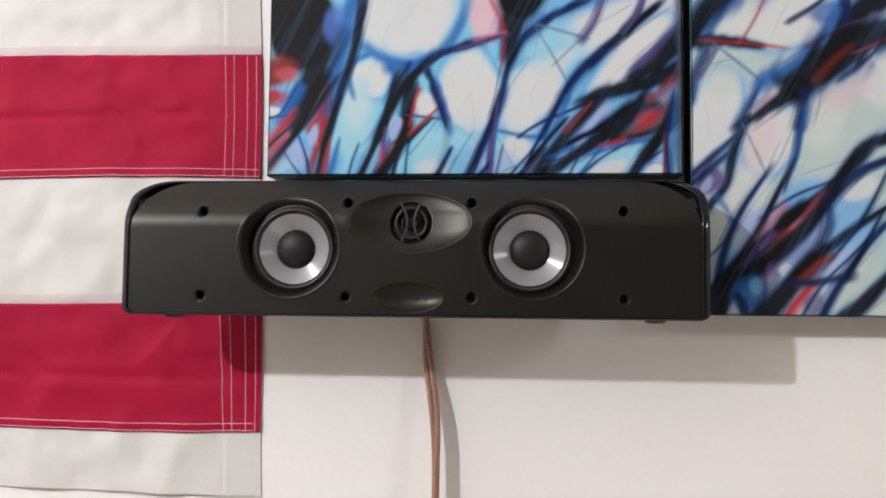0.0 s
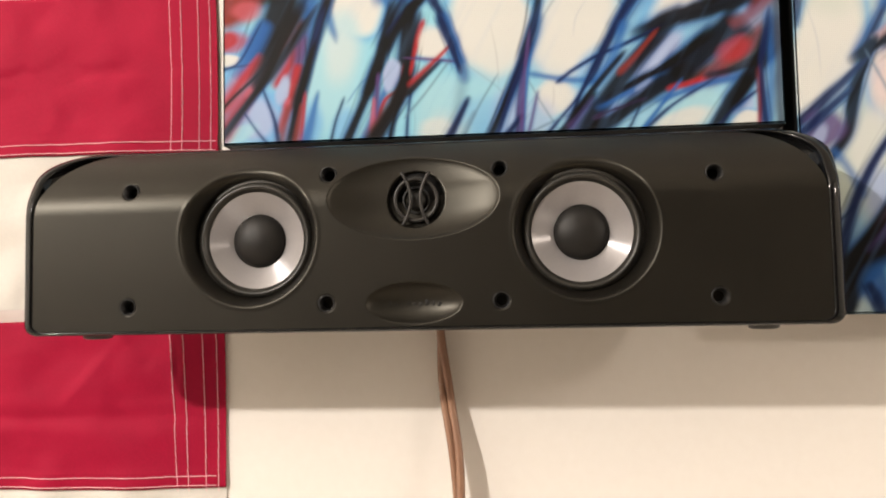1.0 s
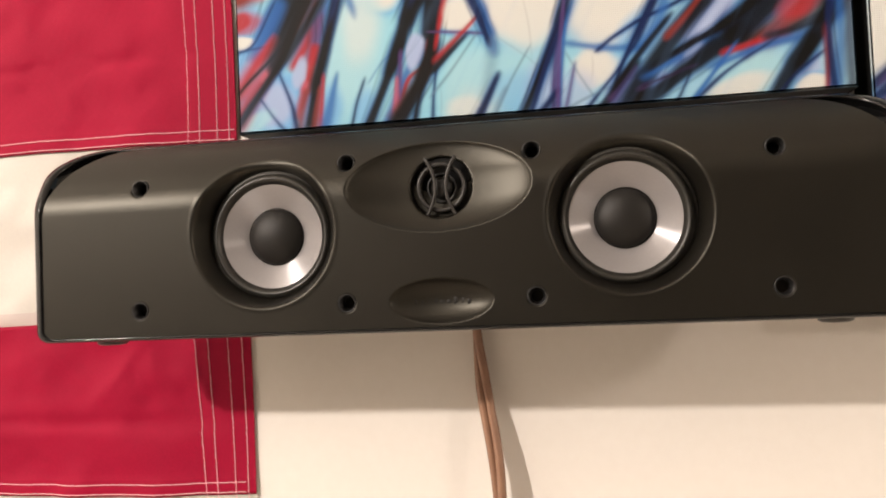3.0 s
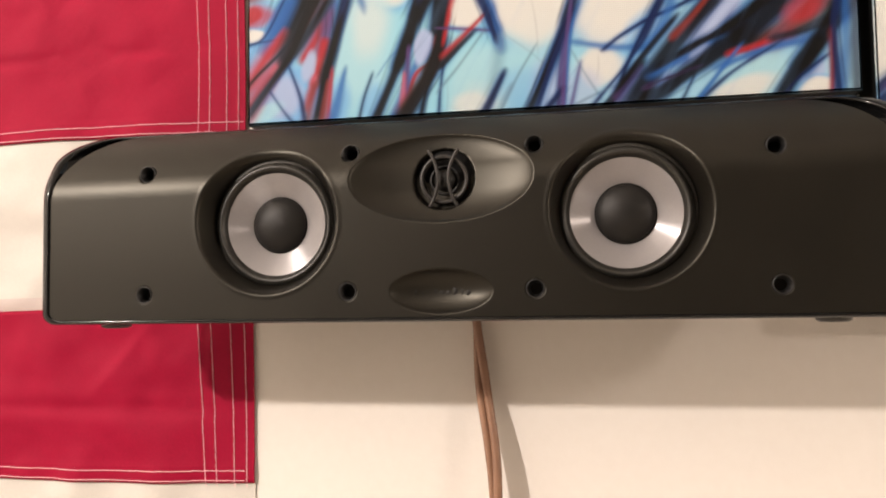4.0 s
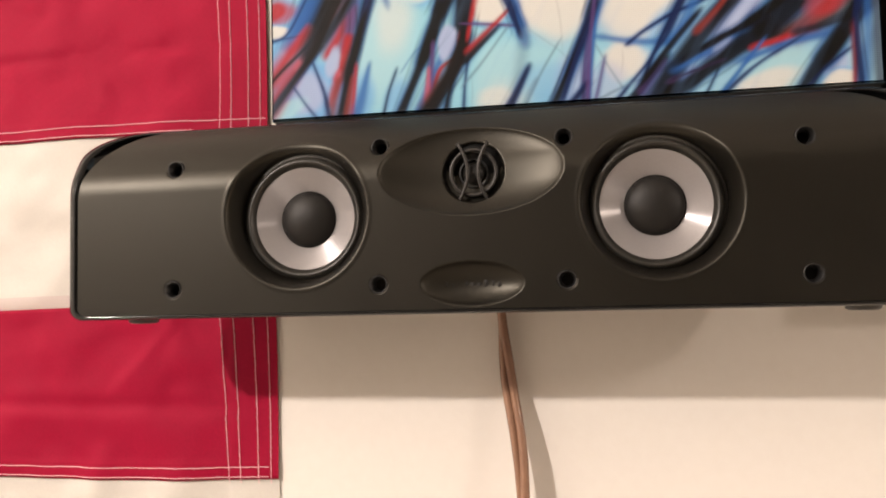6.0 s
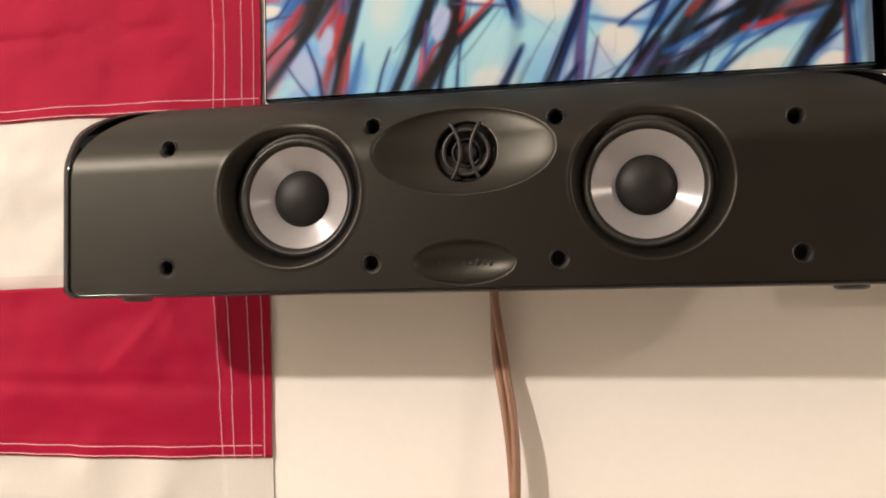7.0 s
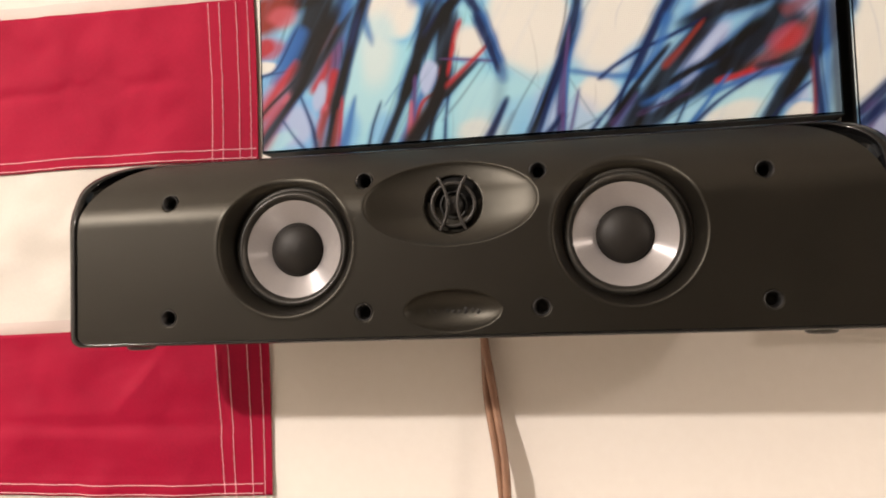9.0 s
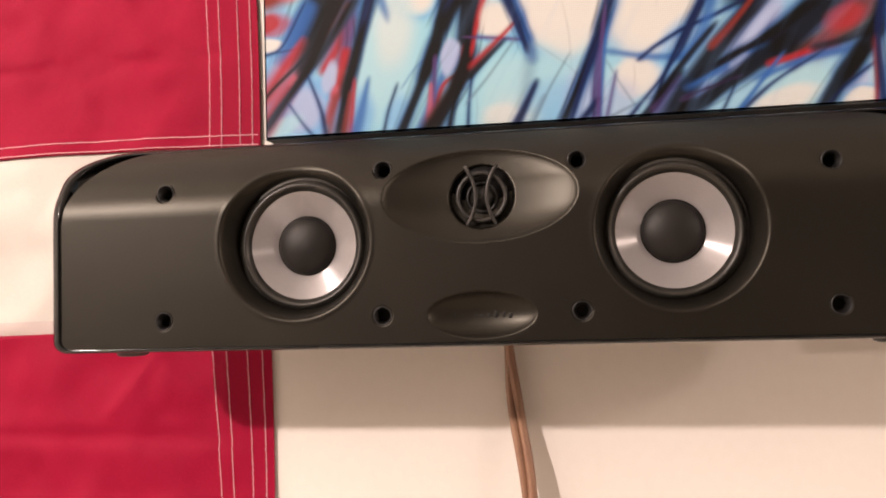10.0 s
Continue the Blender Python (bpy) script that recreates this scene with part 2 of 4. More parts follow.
def build_baffle():
    nx, nz = 690, 172
    corner_x, corner_z = 0.0410, 0.0375
    xs = np.linspace(-PANEL, PANEL, nx)
    edge = np.abs(xs) - (PANEL - corner_x)
    top = HIGH - corner_z * (1 - np.sqrt(np.maximum(1 - (np.maximum(edge, 0) / corner_x) ** 2, 0)))
    low = LOW
    w = np.linspace(0, 1, nz)
    X = np.repeat(xs[:, None], nz, 1) + CX
    Z = low + (top - low)[:, None] * w[None, :]
    surface = front_y(Z)
    Y = surface.copy()
    # the tweeter's oval dish
    q = ((X - TWX + 0.0005) / 0.0452) ** 2 + ((Z - 1.5548) / 0.0222) ** 2
    Y = Y + 0.0004 * (q < 1) + 0.0092 * np.maximum(1 - q, 0) ** 0.80
    r = np.hypot(X - TWX, Z - TWZ)
    Y += 0.0055 * (1 - step01(r, 0.0148, 0.0156))
    # the badge's oval dish
    q = ((X - CX - 0.0005) / 0.0248) ** 2 + ((Z - 1.4995) / 0.0106) ** 2
    Y = np.where(q < 1, np.maximum(Y, FRONT + 0.0003 + 0.0058 * np.maximum(1 - q, 0) ** 0.80), Y)
    # the driver recesses, with a soft rolled rim
    for wx in WOOFERS:
        r = np.hypot(X - wx - math.copysign(0.0017, wx), Z - WZ - 0.0014)
        slope = np.clip((RIM - r) / 0.0060, 0, 1) ** 1.15
        Y = np.where(r < RIM, Y + slope * np.maximum(FRONT + 0.0124 - Y, 0) + 0.010 * (r < 0.0312), Y)
        Y -= 0.00015 * np.exp(-((r - RIM - 0.0010) / 0.0009) ** 2)
    for hx, hz in HOLES:
        r = np.hypot(X - hx, Z - hz)
        Y += 0.009 * (1 - step01(r, 0.0037, 0.0044))
    verts = np.stack([X, Y, Z], -1).reshape(-1, 3)
    i = np.arange((nx - 1) * (nz - 1))
    a = (i // (nz - 1)) * nz + i % (nz - 1)
    faces = np.stack([a, a + nz, a + nz + 1, a + 1], -1)
    return verts.tolist(), faces.tolist()


baffle = raw("baffle", *build_baffle(), SATIN, speaker, "satin black moulded front panel")
baffle.matrix_parent_inverse = Matrix.Translation((-CX, 0, -Z0))

for wx in WOOFERS:
    y = FRONT + 0.0095
    roll = [(0.0318 - 0.0056 * k / 14, 0.0012 - 0.0034 * math.sin(math.pi * k / 14)) for k in range(15)]
    woofer = sp("woofer", lathe([(0.0335, 0.0030), (0.0330, 0.0014), (0.0320, 0.0013)] + roll + [(0.0259, 0.0016), (0.0255, 0.0040)], wx, y, WZ, 96), RUBBER, label="small round driver with a rubber surround")
    cone = sp("cone", lathe([(0.0263, 0.0004), (0.0255, 0.0008), (0.0220, 0.0026), (0.0180, 0.0047), (0.0148, 0.0064), (0.0138, 0.0070)], 0, 0, 0, 128), CONE, woofer, "silvery spun aluminium cone")
    cone.location = (wx, y, WZ)
    cap_profile = [(0.0141 * math.sin(radians(a)), 0.0062 - 0.0060 * (math.cos(radians(a)) ** 1.2)) for a in range(0, 91, 6)][::-1]
    cap_profile[0] = (0.0141, 0.0062)
    sp("glue_ring", lathe([(0.0147, 0.0067), (0.0147, 0.0062), (0.0144, 0.0059), (0.0141, 0.0061), (0.0140, 0.0065)], wx, y, WZ, 96), GLUE, woofer, "thin shiny ring of glue")
    sp("dust_cap", lathe([(0.0144, 0.0068)] + cap_profile, wx, y, WZ, 96), CAP, woofer, "matt black domed dust cap")

# tweeter
y = FRONT + 0.0100
tweeter = sp("tweeter", lathe([(0.0152, 0.0062), (0.0148, 0.0052), (0.0080, 0.0050), (0.0074, 0.0030), (0.0066, 0.0030), (0.0062, 0.0048)], TWX, y, TWZ, 72), HOLE, label="small round tweeter behind a plastic guard")
sp("dome", lathe([(0.0058, 0.0050), (0.0055, 0.0034), (0.0046, 0.0018), (0.0030, 0.0007), (0.0014, 0.0002), (0.0, 0.0)], TWX, y, TWZ, 48), CAP, tweeter)
sp("guard_ring", lathe([(0.0122, 0.0040), (0.0123, 0.0010), (0.0119, -0.0002), (0.0107, -0.0002), (0.0102, 0.0010), (0.0102, 0.0040)], TWX, y, TWZ, 72), GUARD, tweeter)
for s in (-1, 1):
    bar = [(TWX + s * (0.0026 + 0.0050 * (k / 8) ** 2), y - 0.0018 + 0.0008 * (k / 8) ** 2, TWZ + 0.0146 * k / 8) for k in range(-8, 9)]
    sp("guard_bar", tube(bar, 0.0009, 8), GUARD, tweeter)

# grille sockets, badge, feet
for hx, hz in HOLES:
    y = float(front_y(hz))
    sp("grille_socket", lathe([(0.0046, 0.0006), (0.0044, -0.0003), (0.0039, -0.0001), (0.0037, 0.0020), (0.0031, 0.0024), (0.0028, 0.0060)], hx, y, hz, 32), HOLE)
for k, (w, h) in enumerate(((0.0026, 0.0034), (0.0024, 0.0026), (0.0012, 0.0040), (0.0024, 0.0036), (0.0026, 0.0026), (0.0024, 0.0026), (0.0024, 0.0040), (0.0012, 0.0034), (0.0026, 0.0026))):
    x = CX - 0.0135 + 0.0034 * k
    q = ((x - CX) / 0.0248) ** 2
    sp("badge_bar", box(x - w / 2, x + w / 2, FRONT + 0.0003 + 0.0058 * max(1 - q, 0.05) ** 0.80 - 0.00006, FRONT + 0.0075, 1.4985 - 0.0013, 1.4985 - 0.0013 + h, 0.0003), BADGE)
for x in (CX - 0.178, CX + 0.178):
    foot = lathe([(0.0, -0.0026), (0.0060, -0.0026), (0.0076, -0.0018), (0.0080, 0.0008)], 0, 0, 0, 32)
    bmesh.ops.transform(foot, matrix=Matrix.Translation((x, -0.074, Z0 + 0.0005)) @ Matrix.Rotation(radians(90), 4, "X"), verts=foot.verts)
    sp("rubber_foot", foot, RUBBER)


# ---- speaker wire hanging down the wall ----
WIRE = ((1.500, 0.0055, 0.0070), (1.482, 0.0065, 0.0060), (1.444, 0.0095, 0.0070), (1.413, 0.0150, 0.0120), (1.389, 0.0168, 0.0145), (1.341, 0.0170, 0.0160), (1.240, 0.0160, 0.0130))


def wire_path(side):
    """One conductor of the pair, twisted once on its way down."""
    pts = []
    zs, xs, ds = (np.array(c)[::-1] for c in zip(*WIRE))
    for k in range(105):
        z = 1.500 - 0.0025 * k
        near = [z + 0.003 * j for j in range(-4, 5)]
        x, d = np.interp(near, zs, xs).mean(), np.interp(near, zs, ds).mean()
        turn = 1.45 - 1.25 * step(1.484 - z, 0.0, 0.045) + 1.0 * step(1.43 - z, 0.0, 0.07)
        pts.append((x + side * 0.0022 * math.cos(turn), -d - side * 0.0022 * math.sin(turn), z))
    return pts


def step(v, a, b):
    t = min(max((v - a) / (b - a), 0), 1)
    return t * t * (3 - 2 * t)


wire = new("speaker_wire")
wire.location = (0.008, -0.006, 1.24)
tagged(wire, "copper coloured twin speaker wire hanging down the wall", "cable")
for side in (-1, 1):
    core = part("conductor", tube(wire_path(side), 0.0025, 12), COPPER, wire)
    core.matrix_parent_inverse = Matrix.Translation((-0.008, 0.006, -1.24))


# ---- flag ----
def fly_x(z):
    """The flag's free edge, which leans a little."""
    return -0.1340 - 0.0245 * (z - 1.558) + 0.0008 * math.sin(z * 31)


def cloth_y(x, z):
    """How far the cloth stands off the wall, with its creases."""
    n1 = noise.noise(Vector((x * 9, z * 11, 1.3)))
    n2 = noise.noise(Vector((x * 26 + z * 14, z * 30 - x * 12, 4.1)))
    crease = 0.0022 * math.exp(-((z - 1.654 - 0.02 * (x + 0.25)) / 0.004) ** 2) + 0.0026 * math.exp(-((z - 1.431 + 0.01 * (x + 0.25)) / 0.005) ** 2)
    slant = 0.0018 * math.exp(-(((x + 0.262) + 0.55 * (z - 1.66)) / 0.007) ** 2) * math.exp(-((z - 1.655) / 0.04) ** 2)
    slant += 0.0016 * math.exp(-(((x + 0.222) - 0.9 * (z - 1.455)) / 0.006) ** 2) * math.exp(-((z - 1.462) / 0.03) ** 2)
    n3 = noise.noise(Vector((x * 60 - z * 25, z * 55 + x * 20, 7.7)))
    free = 0.10 + 0.90 * step((fly_x(z) - x), 0.0, 0.07)
    return min(-0.0004 - 0.0008 * free, -0.0003 - 0.0034 * free - free * (0.0026 * n1 + 0.0030 * n2 + 0.0011 * n3) + 0.75 * free * (crease - slant))


def stripe_edge(i, x):
    """The heights of the seams between the stripes, from the bottom hem up."""
    base = (1.3345, 1.3875, 1.4920, 1.5990, 1.7055, 1.8120)[i]
    return base + 0.0015 * math.sin(14 * x + i * 1.7) + (0.006 * (x + 0.135) if i in (4, 5) else 0.003 * (x + 0.135))


flag = new("flag")
flag.location = (-0.45, -0.004, 1.34)
tagged(flag, "red and white striped cloth flag hung flat on the wall", "flag")
FLAG_INV = Matrix.Translation((0.45, 0.004, -1.34))


def flag_part(name, verts, faces, mat, label="", parent=None):
    ob = raw(name, verts, faces, mat, parent or flag, label)
    if not parent:
        ob.matrix_parent_inverse = FLAG_INV
    return ob


def stripe(i, mat, name, proud):
    cols, rows = 200, 44
    verts, faces = [], []
    for layer in (0, 1):
        for a in range(cols + 1):
            for b in range(rows + 1):
                t, v = a / cols, b / rows
                z = stripe_edge(i, -0.3) + (stripe_edge(i + 1, -0.3) - stripe_edge(i, -0.3)) * v
                x = fly_x(z) - 0.62 * (1 - t) ** 1.6
                low = stripe_edge(i, x) - (0.0 if proud else -0.001)
                z = low + (stripe_edge(i + 1, x) + (0.0012 if proud else 0.001) - low) * v
                hem = 0.0005 * (1 if (x > fly_x(z) - 0.031) else 0) + 0.0005 * (1 if (proud and v < 0.11) else 0)
                verts.append((x, cloth_y(x, z) - proud - hem + 0.0007 * layer, z))
    per = (cols + 1) * (rows + 1)
    for a in range(cols):
        for b in range(rows):
            p = a * (rows + 1) + b
            faces.append((p, p + rows + 1, p + rows + 2, p + 1))
            faces.append((per + p, per + p + 1, per + p + rows + 2, per + p + rows + 1))
    rim = [a * (rows + 1) for a in range(cols + 1)] + [cols * (rows + 1) + b for b in range(1, rows + 1)]
    rim += [a * (rows + 1) + rows for a in range(cols - 1, -1, -1)] + [b for b in range(rows - 1, 0, -1)]
    for p, q in zip(rim, rim[1:] + rim[:1]):
        faces.append((p, per + p, per + q, q))
    return flag_part(name, verts, faces, mat)


def cloth_top(i, x, z):
    """How far the face of a red stripe stands proud of the cloth, by its doubled hems."""
    return 0.0010 + 0.0005 * (x > fly_x(z) - 0.031) + 0.0005 * (z < stripe_edge(i, x) + 0.0115)


def stitches(name, path, parent, i):
    """A row of small raised stitches along path(s) over its length."""
    verts, faces = [], []
    count, gap, r = path[1], 0.05, 0.00030
    f = path[0]
    rng = random.Random(len(name) + count)
    for k in range(count):
        jx, jz = rng.uniform(-0.00012, 0.00012), rng.uniform(-0.00012, 0.00012)
        sect = []
        for s, high in ((k + gap / 2, 0.00005), (k + 0.5, 0.0005), (k + 1 - gap / 2, 0.00005)):
            x, z = f(s / count)
            x2, z2 = f(s / count + 0.001)
            d = Vector((x2 - x, 0, z2 - z)).normalized()
            nx, nz = -d.z, d.x
            y0 = cloth_y(x, z) - cloth_top(i, x, z) - 0.4 * high
            base = len(verts)
            verts += [(x + jx + nx * r, y0, z + jz + nz * r), (x + jx, y0 - 0.0004, z + jz), (x + jx - nx * r, y0, z + jz - nz * r), (x + jx, y0 + 0.0005, z + jz)]
            sect.append(base)
        for p, q in zip(sect, sect[1:]):
            for e in range(4):
                faces.append((p + e, p + (e + 1) % 4, q + (e + 1) % 4, q + e))
    ob = flag_part(name, verts, faces, THREAD, "pale stitched seam", parent)
    return ob


for i in range(5):
    red = i in (1, 3)
    band = stripe(i, RED_CLOTH if red else WHITE_CLOTH, "red_stripe" if red else "white_stripe", 0.0010 if red else 0.0)
    if red:
        for off, bend in ((0.0310, 0.0058), (0.0235, 0.0045), (0.0122, 0.0028), (0.0045, 0.0012)):
            def vertical(s, i=i, off=off, bend=bend):
                z = stripe_edge(i, -0.15) - 0.002 + (stripe_edge(i + 1, -0.15) - stripe_edge(i, -0.15) + 0.002) * s
                return fly_x(z) - off - (bend * s if i == 1 else 0.0), z
            stitches("seam", (vertical, 38), band, i)
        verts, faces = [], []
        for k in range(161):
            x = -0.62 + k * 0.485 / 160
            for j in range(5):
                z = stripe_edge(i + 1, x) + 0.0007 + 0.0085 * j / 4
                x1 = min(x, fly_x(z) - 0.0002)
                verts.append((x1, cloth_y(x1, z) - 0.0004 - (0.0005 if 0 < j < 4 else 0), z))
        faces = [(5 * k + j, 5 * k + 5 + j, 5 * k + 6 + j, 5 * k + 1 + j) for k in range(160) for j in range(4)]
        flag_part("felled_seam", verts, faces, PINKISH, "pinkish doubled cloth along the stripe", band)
        for up in (0.0072, 0.0014):
            def level(s, i=i, up=up):
                x = -0.56 + (0.4235) * s
                return x, stripe_edge(i, x) + up
            stitches("seam", (level, 150), band, i)


# ---- canvas prints ----
CREAM, PINK, PALE, BLUE = lin(198, 200, 196), lin(202, 174, 180), lin(136, 190, 206), lin(40, 90, 156)
INK, RED, NAVY, PLUM, GREY = lin(17, 14, 13), lin(154, 38, 42), lin(20, 31, 70), lin(84, 58, 108), lin(92, 116, 140)
RUST, ROSE, AQUA, SKY = lin(118, 44, 36), lin(180, 84, 98), lin(152, 194, 206), lin(110, 162, 206)
LILAC, PERI, STONE, SLATE = lin(154, 168, 200), lin(76, 102, 172), lin(178, 190, 182), lin(62, 68, 82)
DARK = (INK, NAVY, PLUM)


def value_noise(a, b, seed):
    """Smooth noise from 0 to 1 over two coordinates."""
    grid = np.random.RandomState(seed).rand(64, 64)
    ia, ib = np.floor(a).astype(int), np.floor(b).astype(int)
    fa, fb = a - ia, b - ib
    fa, fb = fa * fa * (3 - 2 * fa), fb * fb * (3 - 2 * fb)
    g = lambda i, j: grid[i % 64, j % 64]
    return (g(ia, ib) * (1 - fa) + g(ia + 1, ib) * fa) * (1 - fb) + (g(ia, ib + 1) * (1 - fa) + g(ia + 1, ib + 1) * fa) * fb


class Picture:
    """A soft abstract picture painted in blobs and strokes, in millimetres from the lower left corner."""

    def __init__(self, wide, high, fine_high, seed):
        self.u = np.arange(0, wide + 0.1, 0.5)
        self.v = np.concatenate([np.arange(0, fine_high, 0.5), np.linspace(fine_high, high, 50)])
        self.U, self.V = np.meshgrid(self.u, self.v, indexing="ij")
        self.rng = random.Random(seed)
        n = value_noise(self.U / 26, self.V / 34, seed)
        a, b = np.array(SKY), np.array(AQUA)
        self.ink = a + (b - a) * n[..., None]
        # silky streaks that lean to the right
        across, length = self.U * 0.88 - self.V * 0.47, self.U * 0.47 + self.V * 0.88
        self.grain = value_noise(across / 2.4, length / 46, seed) * value_noise(across / 8, length / 60, seed + 1)
        self.drift = value_noise(across / 5, length / 30, seed + 3)

    def lay(self, colour, alpha, win=(slice(None), slice(None))):
        self.ink[win] = self.ink[win] * (1 - alpha[..., None]) + np.array(colour) * alpha[..., None]

    def darken(self, colour, alpha, win):
        """Lays colour on only where it is darker than what is there."""
        old = self.ink[win]
        self.ink[win] = np.minimum(old, old * (1 - alpha[..., None]) + np.array(colour) * alpha[..., None])

    def window(self, lo_u, hi_u, lo_v, hi_v):
        """The part of the picture between those bounds."""
        return (slice(*np.searchsorted(self.u, (lo_u, hi_u))), slice(*np.searchsorted(self.v, (lo_v, hi_v))))

    def blob(self, colour, u, v, ru, rv, turn, strength, soft):
        """An uneven oval of ink; soft is the share of its radius over which it fades, and pale ones have a cool rim."""
        reach = 1.5 * max(ru, rv) + 2
        win = self.window(u - reach, u + reach, v - reach, v + reach)
        c, s = math.cos(radians(turn)), math.sin(radians(turn))
        du, dv = self.U[win] - u, self.V[win] - v
        a, b = (du * c + dv * s) / ru, (-du * s + dv * c) / rv
        angle = np.arctan2(b, a)
        d = np.sqrt(a * a + b * b) * (1 + 0.05 * np.sin(3 * angle + u) + 0.03 * np.sin(5 * angle + v))
        t = np.clip((0.96 + 0.5 * soft - d) / soft, 0, 1)
        if colour is CREAM and strength > 0.9:
            rim = np.clip(1 - np.abs(d - 1.1) / 0.36, 0, 1)
            self.lay(lin(98, 156, 202), 0.75 * rim * rim, win)
        self.lay(colour, strength * t * t * (3 - 2 * t), win)

    def trace(self, pts, reach):
        """The distance from a smooth line through the points, and how far along it, within reach of it."""
        p = [Vector(q) for q in pts]
        line = []
        for i in range(len(p) - 1):
            a, b, c, d = p[max(i - 1, 0)], p[i], p[i + 1], p[min(i + 2, len(p) - 1)]
            for k in range(7):
                t = k / 7
                line.append(0.5 * (2 * b + (c - a) * t + (2 * a - 5 * b + 4 * c - d) * t * t + (3 * b - a - 3 * c + d) * t ** 3))
        line.append(p[-1])
        us, vs = [q[0] for q in line], [q[1] for q in line]
        win = self.window(min(us) - reach, max(us) + reach, min(vs) - reach, max(vs) + reach)
        best, along = np.full(self.U[win].shape, 1e6), np.zeros(self.U[win].shape)
        n = len(line) - 1
        for i in range(n):
            (ax, ay), (bx, by) = line[i], line[i + 1]
            near = self.window(min(ax, bx) - reach, max(ax, bx) + reach, min(ay, by) - reach, max(ay, by) + reach)
            local = tuple(slice(m.start - w.start, m.stop - w.start) for m, w in zip(near, win))
            U, V = self.U[near], self.V[near]
            dx, dy = bx - ax, by - ay
            t = np.clip(((U - ax) * dx + (V - ay) * dy) / (dx * dx + dy * dy + 1e-9), 0, 1)
            d = np.hypot(U - ax - t * dx, V - ay - t * dy)
            closer = d < best[local]
            best[local] = np.where(closer, d, best[local])
            along[local] = np.where(closer, (i + t) / n, along[local])
        return win, best, along

    def stroke(self, colour, first, last, soft, strength, *pts):
        """A ribbon of ink whose width runs from first to last; soft is how much of it fades, and dark ones bleed blue."""
        wide = max(first, last)
        (xa, za), (xb, zb), (xc, zc), (xd, zd) = pts[0], pts[1], pts[-2], pts[-1]
        pts = [(xa + 0.45 * (xa - xb), za + 0.45 * (za - zb)), *pts, (xd + 0.45 * (xd - xc), zd + 0.45 * (zd - zc))]
        win, d, along = self.trace(pts, 1.1 * wide * (1 + soft) + 4)
        if d.size == 0:
            return
        flow = 1 + 0.10 * np.sin(along * 9 + first) + 0.5 * (self.drift[win] - 0.5)
        taper = np.clip(np.minimum(along, 1 - along) / (0.16 if wide > 5 else 0.28), 0, 1)
        taper = 0.12 + 0.88 * taper * (2 - taper)
        half = 0.52 * (first + (last - first) * np.clip(along, 0.15, 0.85)) * flow * taper
        ends = np.clip(np.minimum(along, 1 - along) / 0.26, 0, 1)
        ends = ends * ends * (3 - 2 * ends)
        if colour in DARK:
            bleed = np.clip(1 - (d - half) / (2.2 + 0.6 * half), 0, 1) ** 2
            self.darken(BLUE, 0.6 * strength * bleed * ends, win)
        haze = np.clip(1 - d / (2.0 * half + 0.6), 0, 1) ** 1.6
        self.darken(colour, 0.40 * strength * haze * ends, win)
        fade = 0.30 + 0.50 * soft if colour in DARK else 0.7 + 0.4 * soft
        t = np.clip((half * (1 + 0.5 * fade) + 0.2 - d) / (1.3 * fade * half + 0.5), 0, 1)
        self.lay(colour, 0.95 * strength * t * t * (3 - 2 * t) * ends, win)
        # silky lines that run with the wide ones
        if wide > 2.5 and colour in DARK:
            for k in range(6):
                off, lean = self.rng.uniform(-0.9, 0.9) * wide, self.rng.uniform(-0.07, 0.07)
                (mx, mz), tint = pts[len(pts) // 2], self.rng.choice((NAVY, INK, INK, colour))
                slip = [(x + off - lean * (z - mz), z + lean * (x - mx)) for x, z in pts]
                near, d, along = self.trace(slip, 1.8)
                self.darken(tint, self.rng.uniform(0.25, 0.6) * np.clip((self.rng.uniform(0.3, 0.7) - d) / 0.8 + 0.3, 0, 1) * np.sin(np.pi * along) ** 1.5, near)

    def hairs(self, wide, low, high, count):
        """Faint fine lines all over."""
        for k in range(count):
            u, v = self.rng.uniform(0, wide), self.rng.uniform(low, high)
            length, a = self.rng.uniform(14, 50), radians(self.rng.uniform(40, 100))
            line = [(u, v), (u + length * math.cos(a) / 2 + self.rng.uniform(-3, 3), v + length * math.sin(a) / 2), (u + length * math.cos(a), v + length * math.sin(a))]
            win, d, along = self.trace(line, 1.5)
            self.darken(self.rng.choice((NAVY, PLUM, GREY, BLUE)), 0.25 * np.clip((0.4 - d) / 0.5 + 0.3, 0, 1) * np.sin(np.pi * along), win)

    def soften(self):
        """Adds the silky grain, then blurs the print a little, as ink spreads in cloth."""
        self.lay(lin(110, 150, 196), 0.10 * np.clip(1.9 * self.grain - 0.4, 0, 1))
        for axis in (0, 1):
            a = self.ink
            self.ink = 0.5 * a + 0.25 * (np.roll(a, 1, axis) + np.roll(a, -1, axis))


